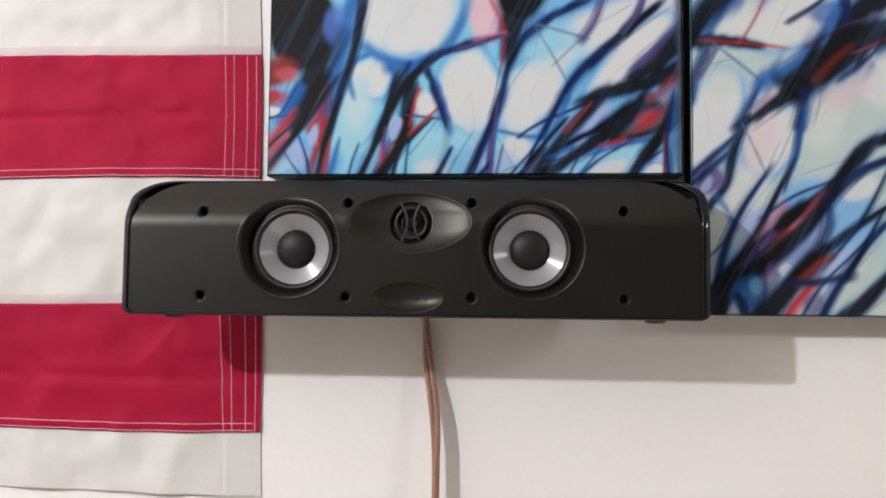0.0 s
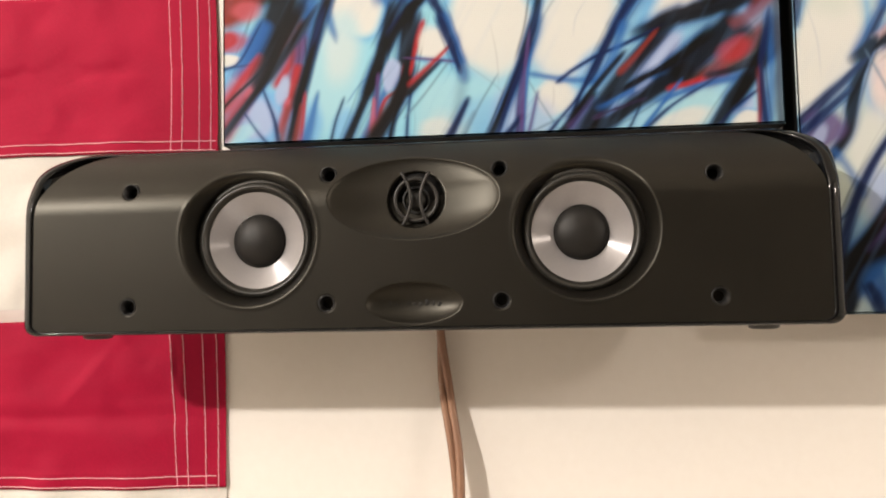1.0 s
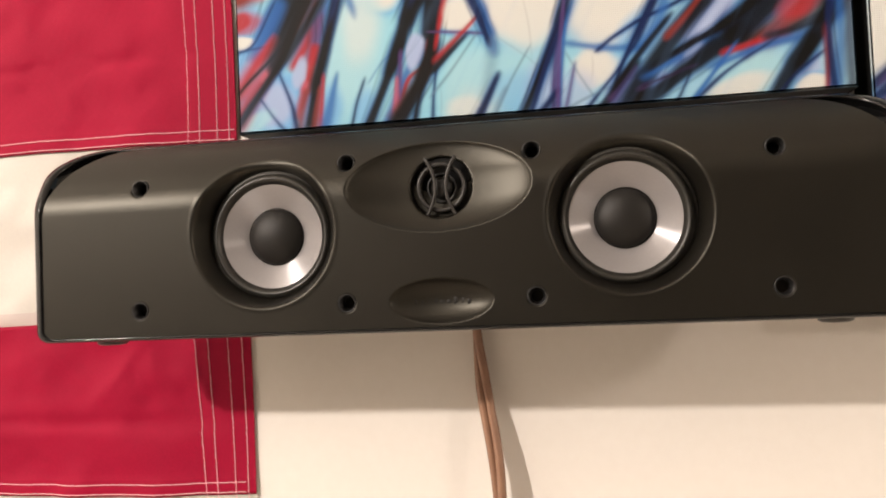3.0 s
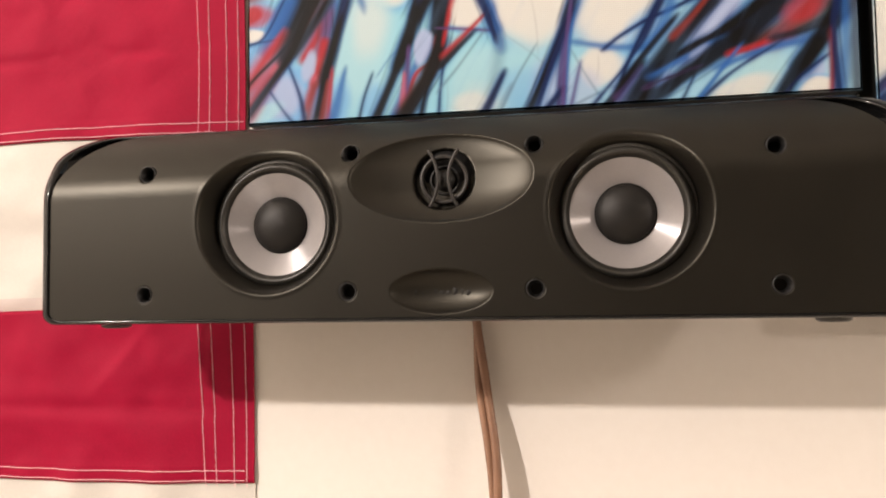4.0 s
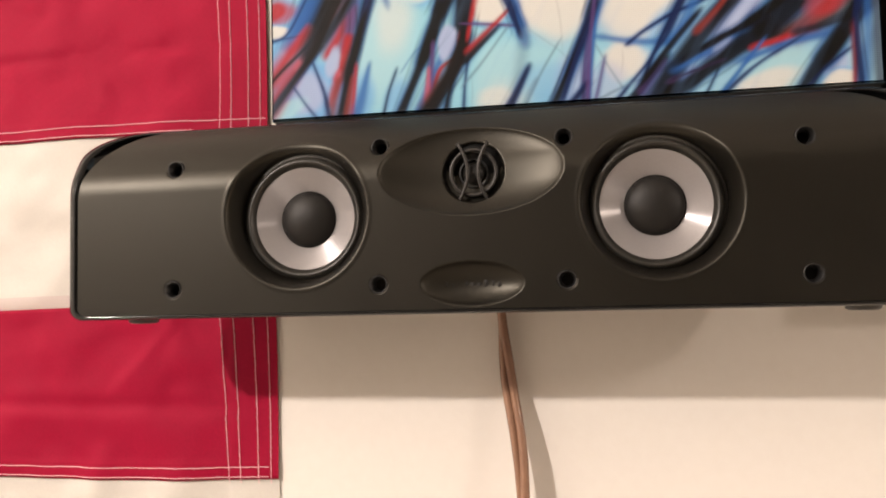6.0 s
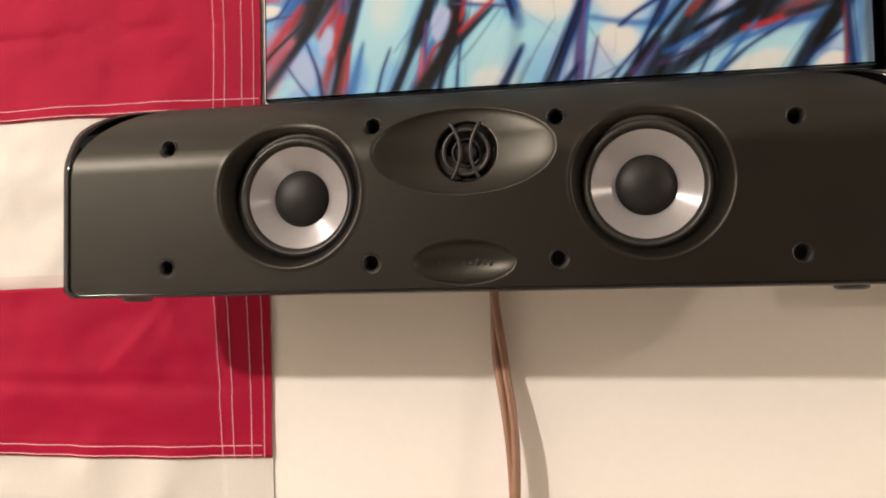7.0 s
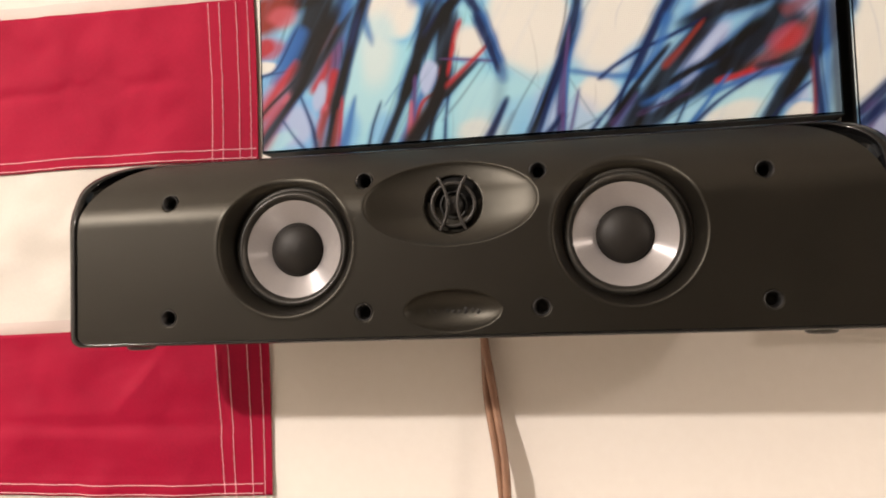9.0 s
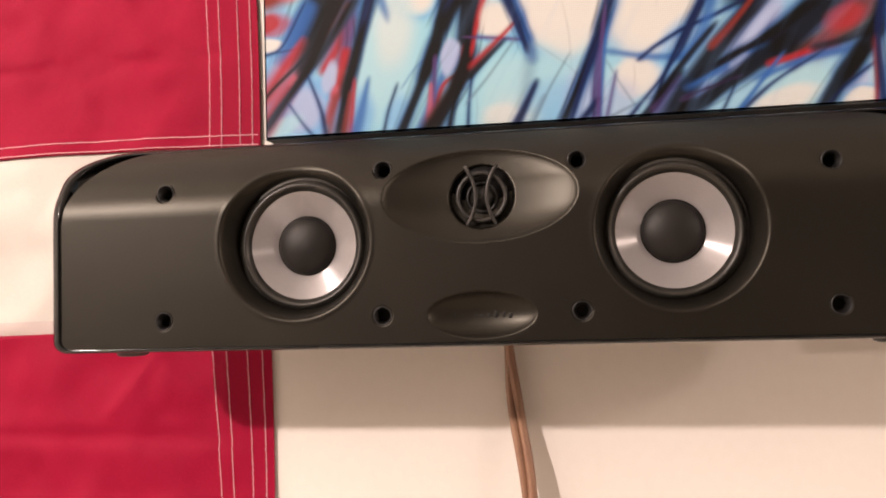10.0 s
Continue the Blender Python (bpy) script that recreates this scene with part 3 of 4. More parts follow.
def canvas(name, picture, x0, z0, thick, label):
    """A stretched canvas whose print wraps round its edges on to the sides."""
    u, v = picture.u / 1000, picture.v / 1000
    wide, high = u[-1], v[-1]
    def wrapped(c, end):
        n = len(c)
        idx = np.concatenate([[0, 0, 0], np.arange(n), [n - 1, n - 1, n - 1]])
        pos = c[idx].copy()
        deep = np.zeros(n + 6)
        deep[:3], deep[-3:] = (thick, 0.0016, 0.0005), (0.0005, 0.0016, thick)
        pos[3], pos[-4] = 0.0014, end - 0.0014
        pos[2], pos[-3] = 0.0004, end - 0.0004
        return idx, pos, deep
    iu, pu, du = wrapped(u, wide)
    iv, pv, dv = wrapped(v, high)
    X = x0 + np.repeat(pu[:, None], len(pv), 1)
    Z = z0 + np.repeat(pv[None, :], len(pu), 0)
    Y = -0.0305 + np.maximum(du[:, None], dv[None, :])
    ink = picture.ink[iu][:, iv]
    ink[:2], ink[-2:], ink[:, :2], ink[:, -2:] = INK, INK, INK, INK
    nv = len(pv)
    i = np.arange((len(pu) - 1) * (nv - 1))
    a = (i // (nv - 1)) * nv + i % (nv - 1)
    faces = np.stack([a, a + nv, a + nv + 1, a + 1], -1)
    thing = new(name)
    thing.location = (x0 + wide / 2, -0.0005, z0)
    back = Matrix.Translation((-x0 - wide / 2, 0.0005, -z0))
    ob = raw("printed_cloth", np.stack([X, Y, Z], -1).reshape(-1, 3).tolist(), faces.tolist(), PRINT, thing)
    ob.matrix_parent_inverse = back
    layer = ob.data.color_attributes.new("ink", "FLOAT_COLOR", "POINT")
    rgba = np.ones((X.size, 4), np.float32)
    rgba[:, :3] = np.clip(ink.reshape(-1, 3), 0.006, 0.9)
    layer.data.foreach_set("color", rgba.ravel())
    a, b = 0.002, 0.035
    for x1, x2, z1, z2 in ((a, b, a, high - a), (wide - b, wide - a, a, high - a), (b, wide - b, a, b), (b, wide - b, high - b, high - a)):
        bar = part("stretcher_bar", box(x0 + x1, x0 + x2, -0.026, -0.0005, z0 + z1, z0 + z2, 0.001), PINE, thing, "bare pine stretcher bar")
        bar.matrix_parent_inverse = back
    return tagged(thing, label, "canvas print", "canvas prints on the wall")


left = Picture(330.0, 330, 165, 3)
right = Picture(330, 420, 275, 8)
left.blob(PALE, 99.5, 73.4, 118.0, 99.9, 0, 0.9, 0.7)
left.blob(CREAM, 110.2, 128.7, 41.9, 36.4, 0, 1, 0.35)
left.blob(CREAM, 83.4, 79.1, 16.4, 15.9, 0, 1, 0.4)
left.blob(CREAM, 164.1, 68.0, 25.2, 32.4, 10, 1, 0.35)
left.blob(CREAM, 214.7, 65.2, 21.4, 32.2, -25, 1, 0.5)
left.blob(CREAM, 200.2, 20.2, 10.7, 10.7, 0, 0.9, 0.5)
left.blob(PINK, 179.8, 128.3, 19.0, 20.8, 0, 1, 0.45)
left.blob(CREAM, 287.4, 118.4, 53.4, 22.2, 15, 1, 0.5)
left.blob(CREAM, 291.7, 91.3, 42.1, 16.0, 45, 1, 0.5)
left.blob(AQUA, 232.3, 101.3, 24.6, 20.1, 0, 0.8, 0.9)
left.blob(CREAM, 232.3, 87.6, 17.9, 8.9, 40, 0.6, 0.8)
left.blob(AQUA, 65.5, 43.8, 15.5, 34.1, -12, 0.8, 0.7)
left.blob(CREAM, 128.0, 55.6, 11.3, 9.0, 0, 1, 0.5)
left.blob(AQUA, 134.4, 17.3, 14.4, 20.7, -10, 0.9, 0.6)
left.blob(AQUA, 164.4, 29.4, 17.9, 20.2, 0, 0.6, 0.9)
left.blob(CREAM, 136.7, 6.9, 11.7, 9.9, 0, 0.7, 0.8)
left.blob(LILAC, 172.6, 11.3, 9.8, 17.9, -15, 0.8, 0.8)
left.blob(AQUA, 71.4, 41.3, 15.9, 35.1, -3, 0.8, 0.8)
left.blob(CREAM, 73.3, 53.6, 10.4, 18.3, -3, 0.5, 1)
left.blob(SKY, 54.9, 10.0, 6.7, 15.3, -10, 0.8, 0.8)
left.blob(SKY, 75.2, 8.7, 7.3, 10.9, -15, 0.7, 0.9)
left.blob(CREAM, 165.5, 50.6, 15.9, 15.4, 0, 0.85, 0.8)
left.blob(CREAM, 204.2, 46.0, 18.0, 14.0, 0, 0.85, 0.8)
left.blob(CREAM, 201.2, 22.6, 12.2, 8.1, 0, 0.85, 0.7)
left.blob(AQUA, 136.0, 9.3, 17.8, 14.8, 0, 0.7, 0.8)
left.blob(CREAM, 131.4, 5.1, 11.9, 6.5, 0, 0.7, 0.8)
left.blob(SKY, 159.6, 10.7, 13.2, 13.2, 0, 0.5, 0.9)
left.blob(LILAC, 189.8, 8.7, 11.6, 11.6, 0, 0.6, 0.9)
left.blob(AQUA, 275.5, 8.6, 23.9, 11.8, 25, 1, 0.6)
left.blob(CREAM, 272.6, 4.5, 16.9, 6.2, 15, 0.9, 0.7)
left.blob(CREAM, 222.6, 47.4, 11.6, 13.0, 0, 0.8, 0.6)
left.blob(SKY, 225.0, 38.4, 10.1, 14.4, -40, 0.7, 0.7)
left.blob(LILAC, 259.6, 42.9, 19.9, 7.4, 42, 1, 0.5)
left.blob(LILAC, 249.3, 26.3, 12.8, 5.1, 35, 1, 0.6)
left.blob(LILAC, 215.2, 7.0, 8.6, 11.5, -30, 0.8, 0.7)
left.blob(LILAC, 227.8, 7.6, 14.3, 4.6, 35, 0.9, 0.6)
left.blob(LILAC, 306.1, 12.1, 6.7, 8.4, -30, 0.9, 0.6)
left.blob(CREAM, 308.2, 3.0, 8.9, 5.0, 15, 1, 0.5)
left.blob(SKY, 10.7, 39.6, 14.0, 37.4, 0, 1, 0.6)
left.blob(SKY, 28.0, 16.4, 18.5, 18.5, 0, 1, 0.6)
left.blob(LILAC, 23.2, 15.2, 10.5, 13.0, -15, 0.9, 0.6)
left.blob(AQUA, 10.0, 6.6, 12.4, 5.0, 20, 0.8, 0.7)
left.stroke(SKY, 11.9, 11.9, .9, .8, (80.7, 102.3), (103.8, 94.1), (122.1, 96.1))
left.stroke(BLUE, 7.3, 9.1, .9, .75, (76.0, 107.0), (89.0, 97.6), (109.3, 90.8), (124.4, 92.4), (142.5, 101.3), (154.6, 118.6), (161.7, 141.6))
left.stroke(BLUE, 4.6, 4.6, .8, .7, (69.8, 64.5), (66.3, 79.4), (70.7, 93.2), (80.7, 97.7))
left.stroke(BLUE, 3.6, 3.6, .9, .5, (99.6, 68.8), (103.1, 78.9), (99.3, 89.5))
left.stroke(BLUE, 11.8, 10.0, .9, .8, (99.3, 87.2), (119.9, 87.9), (133.5, 96.9))
left.stroke(BLUE, 13.8, 15.6, .7, .9, (70.6, 148.2), (62.8, 120.3), (57.7, 92.5), (39.9, 51.0))
left.blob(INK, 23.4, 128.1, 30.4, 34.6, 0, 1, 0.25)
left.blob(INK, 29.5, 104.5, 27.6, 18.4, 20, 1, 0.4)
left.stroke(INK, 36.7, 13.8, .45, 1, (45.6, 115.9), (36.9, 83.5), (26.0, 51.1))
left.blob(PERI, 52.5, 124.2, 7.8, 15.6, -10, 0.8, 0.8)
left.blob(RUST, 5.6, 84.8, 17.5, 12.9, 20, 1, 0.8)
left.blob(ROSE, 15.0, 82.8, 9.2, 6.4, 0, 0.6, 0.8)
left.blob(RED, 1.3, 64.4, 9.2, 5.5, 20, 0.9, 0.6)
left.blob(RED, 6.3, 62.8, 10.6, 6.3, 20, 0.7, 0.8)
left.blob(CREAM, 3.8, 52.2, 6.9, 4.1, 0, 1, 0.5)
left.stroke(BLUE, 10.6, 9.3, .8, .9, (26.0, 71.6), (19.2, 57.9), (12.4, 44.2))
left.stroke(NAVY, 1.2, 0.9, .5, .8, (21.8, 70.4), (10.9, 51.6), (1.0, 46.7))
left.stroke(NAVY, 0.9, 0.9, .5, .6, (-0.6, 47.5), (10.9, 48.5), (25.5, 49.9))
left.stroke(ROSE, 9.3, 10.6, .9, .75, (23.9, 49.7), (14.0, 39.4), (3.2, 25.9))
left.stroke(RED, 6.2, 7.5, .8, .8, (22.3, 49.8), (10.7, 38.1), (-2.1, 18.4))
left.stroke(RED, 8.1, 10.6, .7, 1, (22.0, 37.2), (12.0, 23.8), (0.3, 7.2))
left.stroke(ROSE, 5.0, 3.7, .9, .7, (25.4, 43.3), (17.1, 32.9))
left.stroke(RUST, 10.5, 7.4, .7, 1, (46.9, 71.4), (38.6, 56.4), (30.2, 42.9))
left.stroke(RED, 10.5, 6.2, .8, 1, (47.3, 62.0), (43.2, 49.7), (34.9, 37.8))
left.stroke(PLUM, 9.3, 7.4, .9, .7, (49.3, 64.9), (49.0, 52.4), (46.8, 40.1))
left.stroke(RED, 8.6, 8.0, .6, 1, (46.9, 44.8), (44.7, 34.0), (41.9, 23.3))
left.blob(LILAC, 37.4, 32.0, 4.0, 9.3, -15, 0.9, 0.6)
left.stroke(ROSE, 4.3, 4.9, .9, .8, (41.0, 24.9), (38.6, 15.7), (35.8, 8.1))
left.stroke(INK, 13.6, 6.2, .5, 1, (45.5, 81.0), (35.5, 62.9), (27.0, 44.7), (22.0, 35.7))
left.stroke(INK, 4.3, 4.3, .5, 1, (56.7, 80.0), (43.5, 60.7), (26.9, 39.1), (12.0, 20.6), (-2.4, 2.7))
left.stroke(INK, 1.9, 1.2, .5, .9, (32.1, 53.8), (20.5, 41.4), (7.2, 29.8), (-1.1, 21.5))
left.stroke(NAVY, 5.5, 4.6, .5, 1, (75.4, 143.4), (70.4, 108.5), (63.4, 83.1), (56.0, 57.8))
left.stroke(INK, 4.6, 4.6, .4, 1, (79.0, 145.7), (72.2, 108.5), (64.8, 83.1), (57.3, 62.4))
left.stroke(NAVY, 4.3, 3.7, .45, 1, (62.0, 76.4), (56.1, 56.5), (50.9, 38.2), (46.3, 21.4))
left.stroke(INK, 3.1, 6.8, .5, 1, (56.1, 56.5), (50.9, 38.2), (46.3, 21.4), (42.0, -0.0))
left.stroke(RUST, 2.5, 4.3, .6, .9, (48.2, 18.2), (45.2, 0.4))
left.stroke(RED, 2.5, 3.1, .6, .9, (50.8, 22.7), (48.4, 0.2))
left.stroke(RUST, 4.3, 6.8, .8, .8, (39.9, 17.2), (35.7, 0.4))
left.stroke(NAVY, 1.5, 2.2, .5, .9, (26.7, 29.7), (32.2, 14.6), (35.0, -0.2))
left.stroke(NAVY, 0.9, 1.6, .5, .7, (15.1, 17.3), (21.4, 8.1), (27.7, 0.2))
left.stroke(BLUE, 1.8, 8.0, .8, .8, (58.5, 26.8), (55.0, 13.1), (50.9, -0.6))
left.stroke(INK, 0.6, 1.8, .5, .9, (74.1, 23.2), (70.0, 12.1), (66.5, -2.1))
left.stroke(BLUE, 0.9, 0.9, .8, .5, (92.2, 39.7), (85.2, 34.1), (78.8, 25.4))
left.stroke(NAVY, 4.5, 7.3, .8, .8, (114.0, 87.9), (106.8, 73.3), (100.6, 59.6))
left.stroke(INK, 7.3, 6.1, .5, 1, (105.0, 78.7), (99.2, 57.6), (95.6, 42.6), (90.3, 29.1))
left.stroke(INK, 6.7, 5.4, .4, 1, (95.7, 44.1), (88.0, 24.7), (81.4, 9.8), (75.8, -2.7))
left.stroke(BLUE, 3.6, 7.8, .9, .9, (102.1, 32.9), (93.9, 15.1), (87.3, -1.2))
left.stroke(NAVY, 6.3, 4.5, .5, 1, (171.9, 107.7), (149.3, 101.2), (133.5, 94.1), (115.5, 78.7), (105.1, 66.4))
left.stroke(INK, 4.5, 5.4, .5, 1, (131.2, 93.7), (120.0, 81.4), (107.9, 66.4), (100.7, 52.7))
left.stroke(NAVY, 5.4, 3.2, .6, 1, (127.7, 87.8), (135.1, 73.0), (140.7, 58.3), (145.3, 46.4))
left.stroke(INK, 7.3, 7.3, .5, 1, (115.9, 77.8), (113.4, 64.0), (111.3, 48.0), (110.1, 34.3))
left.blob(LILAC, 104.4, 38.8, 5.4, 10.2, -12, 1, 0.4)
left.stroke(RED, 1.8, 3.0, .6, 1, (110.9, 41.4), (108.7, 30.9), (100.3, 23.8), (96.0, 13.5))
left.stroke(PLUM, 3.0, 3.0, .6, .9, (96.1, 36.4), (95.1, 24.2), (94.1, 12.1))
left.stroke(ROSE, 2.4, 4.2, .8, .8, (93.2, 21.3), (92.2, 9.1))
left.stroke(INK, 6.0, 6.6, .4, 1, (119.1, 71.3), (115.8, 51.7), (113.2, 36.6), (108.5, 24.8))
left.stroke(RUST, 6.6, 9.0, .6, 1, (113.0, 32.1), (104.7, 19.0), (93.6, 4.5))
left.stroke(INK, 6.0, 10.2, .5, 1, (114.5, 39.6), (107.2, 21.8), (98.3, 7.2), (90.3, -2.9))
left.stroke(INK, 1.8, 3.0, .4, 1, (108.5, 21.7), (104.4, 8.3), (101.9, -4.2))
left.stroke(NAVY, 1.2, 1.5, .5, .9, (115.5, 25.8), (113.6, 12.3), (112.5, -3.7))
left.stroke(RED, 4.2, 2.4, .6, 1, (123.2, 67.9), (119.5, 56.0), (116.4, 42.5))
left.blob(CREAM, 129.5, 57.6, 8.4, 10.2, 0, 0.85, 0.6)
left.stroke(PLUM, 1.5, 1.2, .6, .9, (114.8, 48.4), (126.8, 47.1), (142.3, 45.0))
left.stroke(RED, 1.8, 5.4, .6, 1, (138.4, 53.8), (128.2, 43.7), (117.9, 34.1))
left.stroke(INK, 1.8, 3.6, .6, .9, (131.2, 43.4), (121.9, 34.4), (114.7, 27.4))
left.stroke(GREY, 1.8, 1.5, .6, 0.65, (137.1, 43.0), (123.7, 25.8), (114.3, 15.3))
left.stroke(BLUE, 7.8, 4.8, .9, .8, (138.0, 69.6), (143.5, 54.0), (147.3, 37.0))
left.stroke(NAVY, 4.8, 3.0, .6, 1, (134.5, 69.9), (140.0, 55.8), (144.5, 41.8))
left.stroke(GREY, 4.7, 7.7, 1, 0.36, (148.0, 40.0), (145.8, 26.6), (142.3, 11.9))
left.stroke(NAVY, 1.8, 6.5, .6, .95, (148.2, 19.0), (141.8, 5.9), (135.5, -5.7))
left.stroke(GREY, 2.4, 4.7, .9, 0.43, (152.4, 12.7), (147.6, 4.0), (144.3, -6.2))
left.stroke(GREY, 0.9, 1.5, .5, 0.65, (164.8, 31.8), (156.0, 17.5), (146.6, -1.0))
left.stroke(GREY, 0.6, 0.6, .7, 0.29, (153.3, 39.6), (164.7, 30.6), (170.9, 24.2))
left.stroke(BLUE, 7.6, 6.4, .9, .8, (190.7, 64.9), (185.0, 44.6), (177.7, 28.8), (169.9, 14.5))
left.stroke(NAVY, 4.7, 4.1, .5, 1, (188.7, 65.1), (183.4, 47.7), (177.9, 33.2), (171.5, 18.8))
left.stroke(INK, 2.3, 5.3, .5, 1, (177.9, 33.2), (171.6, 19.4), (165.2, 5.0), (159.9, -6.0))
left.stroke(PLUM, 2.1, 2.6, .7, .9, (181.7, 35.9), (179.6, 16.8), (177.8, -6.8))
left.stroke(BLUE, 2.3, 1.2, .6, .9, (187.2, 50.3), (184.0, 26.8), (181.6, 1.9))
left.stroke(PLUM, 1.2, 2.3, .7, .7, (189.7, 20.5), (186.3, 6.0), (182.9, -7.1))
left.stroke(NAVY, 1.2, 5.3, .6, 1, (179.8, 9.3), (173.8, 1.8), (167.7, -6.1))
left.stroke(GREY, 0.9, 1.2, .6, 0.50, (187.2, 28.1), (192.5, 17.9), (199.7, 5.7))
left.stroke(BLUE, 4.6, 3.5, .9, .75, (221.8, 29.9), (206.4, 31.0), (189.5, 34.7))
left.blob(INK, 204.1, 143.0, 20.7, 18.0, 0, 1, 0.35)
left.stroke(INK, 29.7, 6.3, .35, 1, (205.4, 145.2), (197.9, 120.1), (193.5, 97.3))
left.stroke(BLUE, 13.5, 7.2, .9, .7, (221.1, 122.0), (205.6, 106.3), (196.7, 90.4))
left.stroke(NAVY, 5.4, 5.4, .5, 1, (256.6, 140.4), (232.2, 128.6), (216.7, 118.4), (203.3, 106.3), (196.7, 92.7))
left.stroke(INK, 6.3, 3.6, .5, 1, (199.8, 101.8), (193.6, 83.6), (189.2, 65.5), (183.5, 49.7))
left.stroke(NAVY, 3.6, 3.6, .5, 1, (191.4, 72.3), (185.8, 51.9), (177.8, 31.6), (167.3, 2.3))
left.stroke(PLUM, 2.2, 2.2, .6, .8, (185.7, 54.2), (182.3, 27.0), (180.7, 0.0))
left.stroke(RED, 4.1, 2.3, .9, .6, (178.8, 143.5), (188.0, 124.9), (190.8, 106.5), (189.1, 86.0))
left.stroke(ROSE, 5.4, 4.5, .9, .8, (169.6, 108.2), (180.9, 110.8), (190.7, 113.4))
left.stroke(PLUM, 2.7, 1.8, .6, .95, (158.4, 102.9), (178.6, 109.0), (192.1, 112.4))
left.stroke(GREY, 3.1, 2.2, .6, 0.65, (218.9, 119.7), (234.5, 115.3), (253.1, 109.5))
left.stroke(GREY, 1.8, 2.2, .6, 0.65, (218.9, 112.9), (229.2, 95.4), (239.9, 75.3))
left.stroke(GREY, 1.8, 1.8, .6, 0.50, (256.6, 113.1), (244.3, 101.5), (232.3, 89.9))
left.stroke(GREY, 1.8, 1.3, .8, 0.36, (207.9, 88.0), (196.8, 72.2), (190.2, 58.7))
left.stroke(PLUM, 4.5, 6.3, .9, .7, (268.1, 141.6), (261.9, 123.5), (253.1, 108.6))
left.stroke(GREY, 1.3, 0.9, .6, 0.43, (287.5, 133.4), (274.3, 125.5), (263.3, 120.3))
left.stroke(BLUE, 10.7, 11.6, .9, .7, (272.0, 100.6), (252.2, 82.8), (239.0, 64.9))
left.stroke(INK, 4.4, 8.0, .5, 1, (311.5, 134.7), (291.8, 118.4), (273.3, 101.9), (258.8, 88.6))
left.stroke(NAVY, 7.1, 3.6, .5, 1, (265.4, 96.2), (245.6, 76.1), (232.4, 53.7), (222.3, 33.5))
left.stroke(PLUM, 3.6, 5.3, .6, .95, (300.6, 140.9), (294.0, 125.1), (285.2, 115.3))
left.stroke(INK, 1.8, 3.6, .5, .9, (309.3, 131.6), (296.2, 120.5), (287.4, 111.7))
left.stroke(PLUM, 13.3, 3.5, .7, .95, (328.8, 115.4), (311.3, 100.0), (293.9, 83.6))
left.stroke(INK, 17.7, 6.2, .5, 1, (328.7, 104.2), (309.1, 86.5), (291.7, 75.5))
left.stroke(INK, 19.4, 4.4, .4, 1, (332.9, 86.2), (300.3, 71.8), (274.2, 65.9), (252.2, 57.1))
left.stroke(NAVY, 2.3, 1.1, .5, 1, (259.0, 58.3), (239.4, 49.5), (226.7, 44.7), (212.3, 37.1))
left.stroke(NAVY, 1.7, 2.3, .5, 1, (235.7, 60.9), (225.7, 42.7), (216.6, 25.0), (209.7, 8.8))
left.stroke(BLUE, 5.7, 4.6, .9, .8, (240.4, 59.1), (234.9, 43.4), (226.0, 31.0))
left.stroke(NAVY, 1.4, 1.7, .5, .9, (222.4, 43.0), (210.8, 36.0), (203.5, 30.7))
left.stroke(NAVY, 1.4, 2.0, .5, .95, (221.9, 31.3), (211.5, 17.5), (201.1, 5.6), (192.1, -5.6))
left.stroke(GREY, 1.2, 1.4, .5, 0.65, (221.2, 14.7), (199.7, 6.8), (183.8, -0.4))
left.stroke(INK, 2.9, 4.6, .5, 1, (221.4, 19.7), (211.1, 7.8), (199.2, -6.0))
left.stroke(PLUM, 8.6, 8.6, .8, .6, (221.2, 15.3), (212.3, 4.2))
left.stroke(INK, 5.7, 12.5, .4, 1, (265.8, 58.3), (250.1, 43.7), (237.0, 27.3), (226.7, 13.5), (216.2, -3.3))
left.stroke(RUST, 1.7, 4.6, .8, .95, (257.5, 54.7), (247.3, 43.0), (239.3, 34.9))
left.stroke(INK, 2.3, 3.4, .5, 1, (237.6, 41.8), (225.0, 27.3), (212.1, 11.6))
left.stroke(BLUE, 5.7, 5.1, .8, .9, (268.9, 37.2), (252.0, 26.1), (231.0, 16.9))
left.blob(LILAC, 251.5, 25.9, 6.3, 3.4, 35, 0.9, 0.7)
left.stroke(INK, 6.8, 1.7, .5, 1, (287.1, 52.1), (266.2, 37.4), (246.6, 27.4), (228.2, 17.7))
left.stroke(RUST, 16.7, 13.9, .6, 1, (320.0, 52.1), (298.2, 36.8), (279.1, 26.9))
left.stroke(INK, 19.6, 14.0, .4, 1, (302.0, 57.9), (283.9, 42.3), (271.3, 31.8))
left.stroke(INK, 12.4, 5.7, .4, 1, (274.0, 31.6), (257.3, 22.8), (237.5, 8.9), (219.0, -2.0))
left.stroke(PLUM, 1.4, 2.6, .9, .45, (248.9, 16.8), (236.3, 12.8), (225.1, 8.6))
left.blob(RED, 303.3, 44.1, 10.6, 6.7, 25, 0.75, 0.8)
left.stroke(RED, 6.2, 3.4, .7, 1, (295.2, 30.5), (281.8, 26.7), (268.7, 23.4))
left.stroke(INK, 6.7, 3.3, .6, .8, (319.3, 39.4), (303.3, 32.7), (289.9, 29.8))
left.stroke(BLUE, 6.1, 3.4, .9, .9, (305.6, 27.7), (287.0, 24.9), (265.2, 17.9))
left.stroke(NAVY, 1.7, 1.7, .6, .9, (287.0, 24.9), (267.7, 13.5), (247.9, -3.3))
left.stroke(BLUE, 2.3, 2.0, .6, .95, (269.6, 23.9), (258.1, 9.8), (248.0, -2.7))
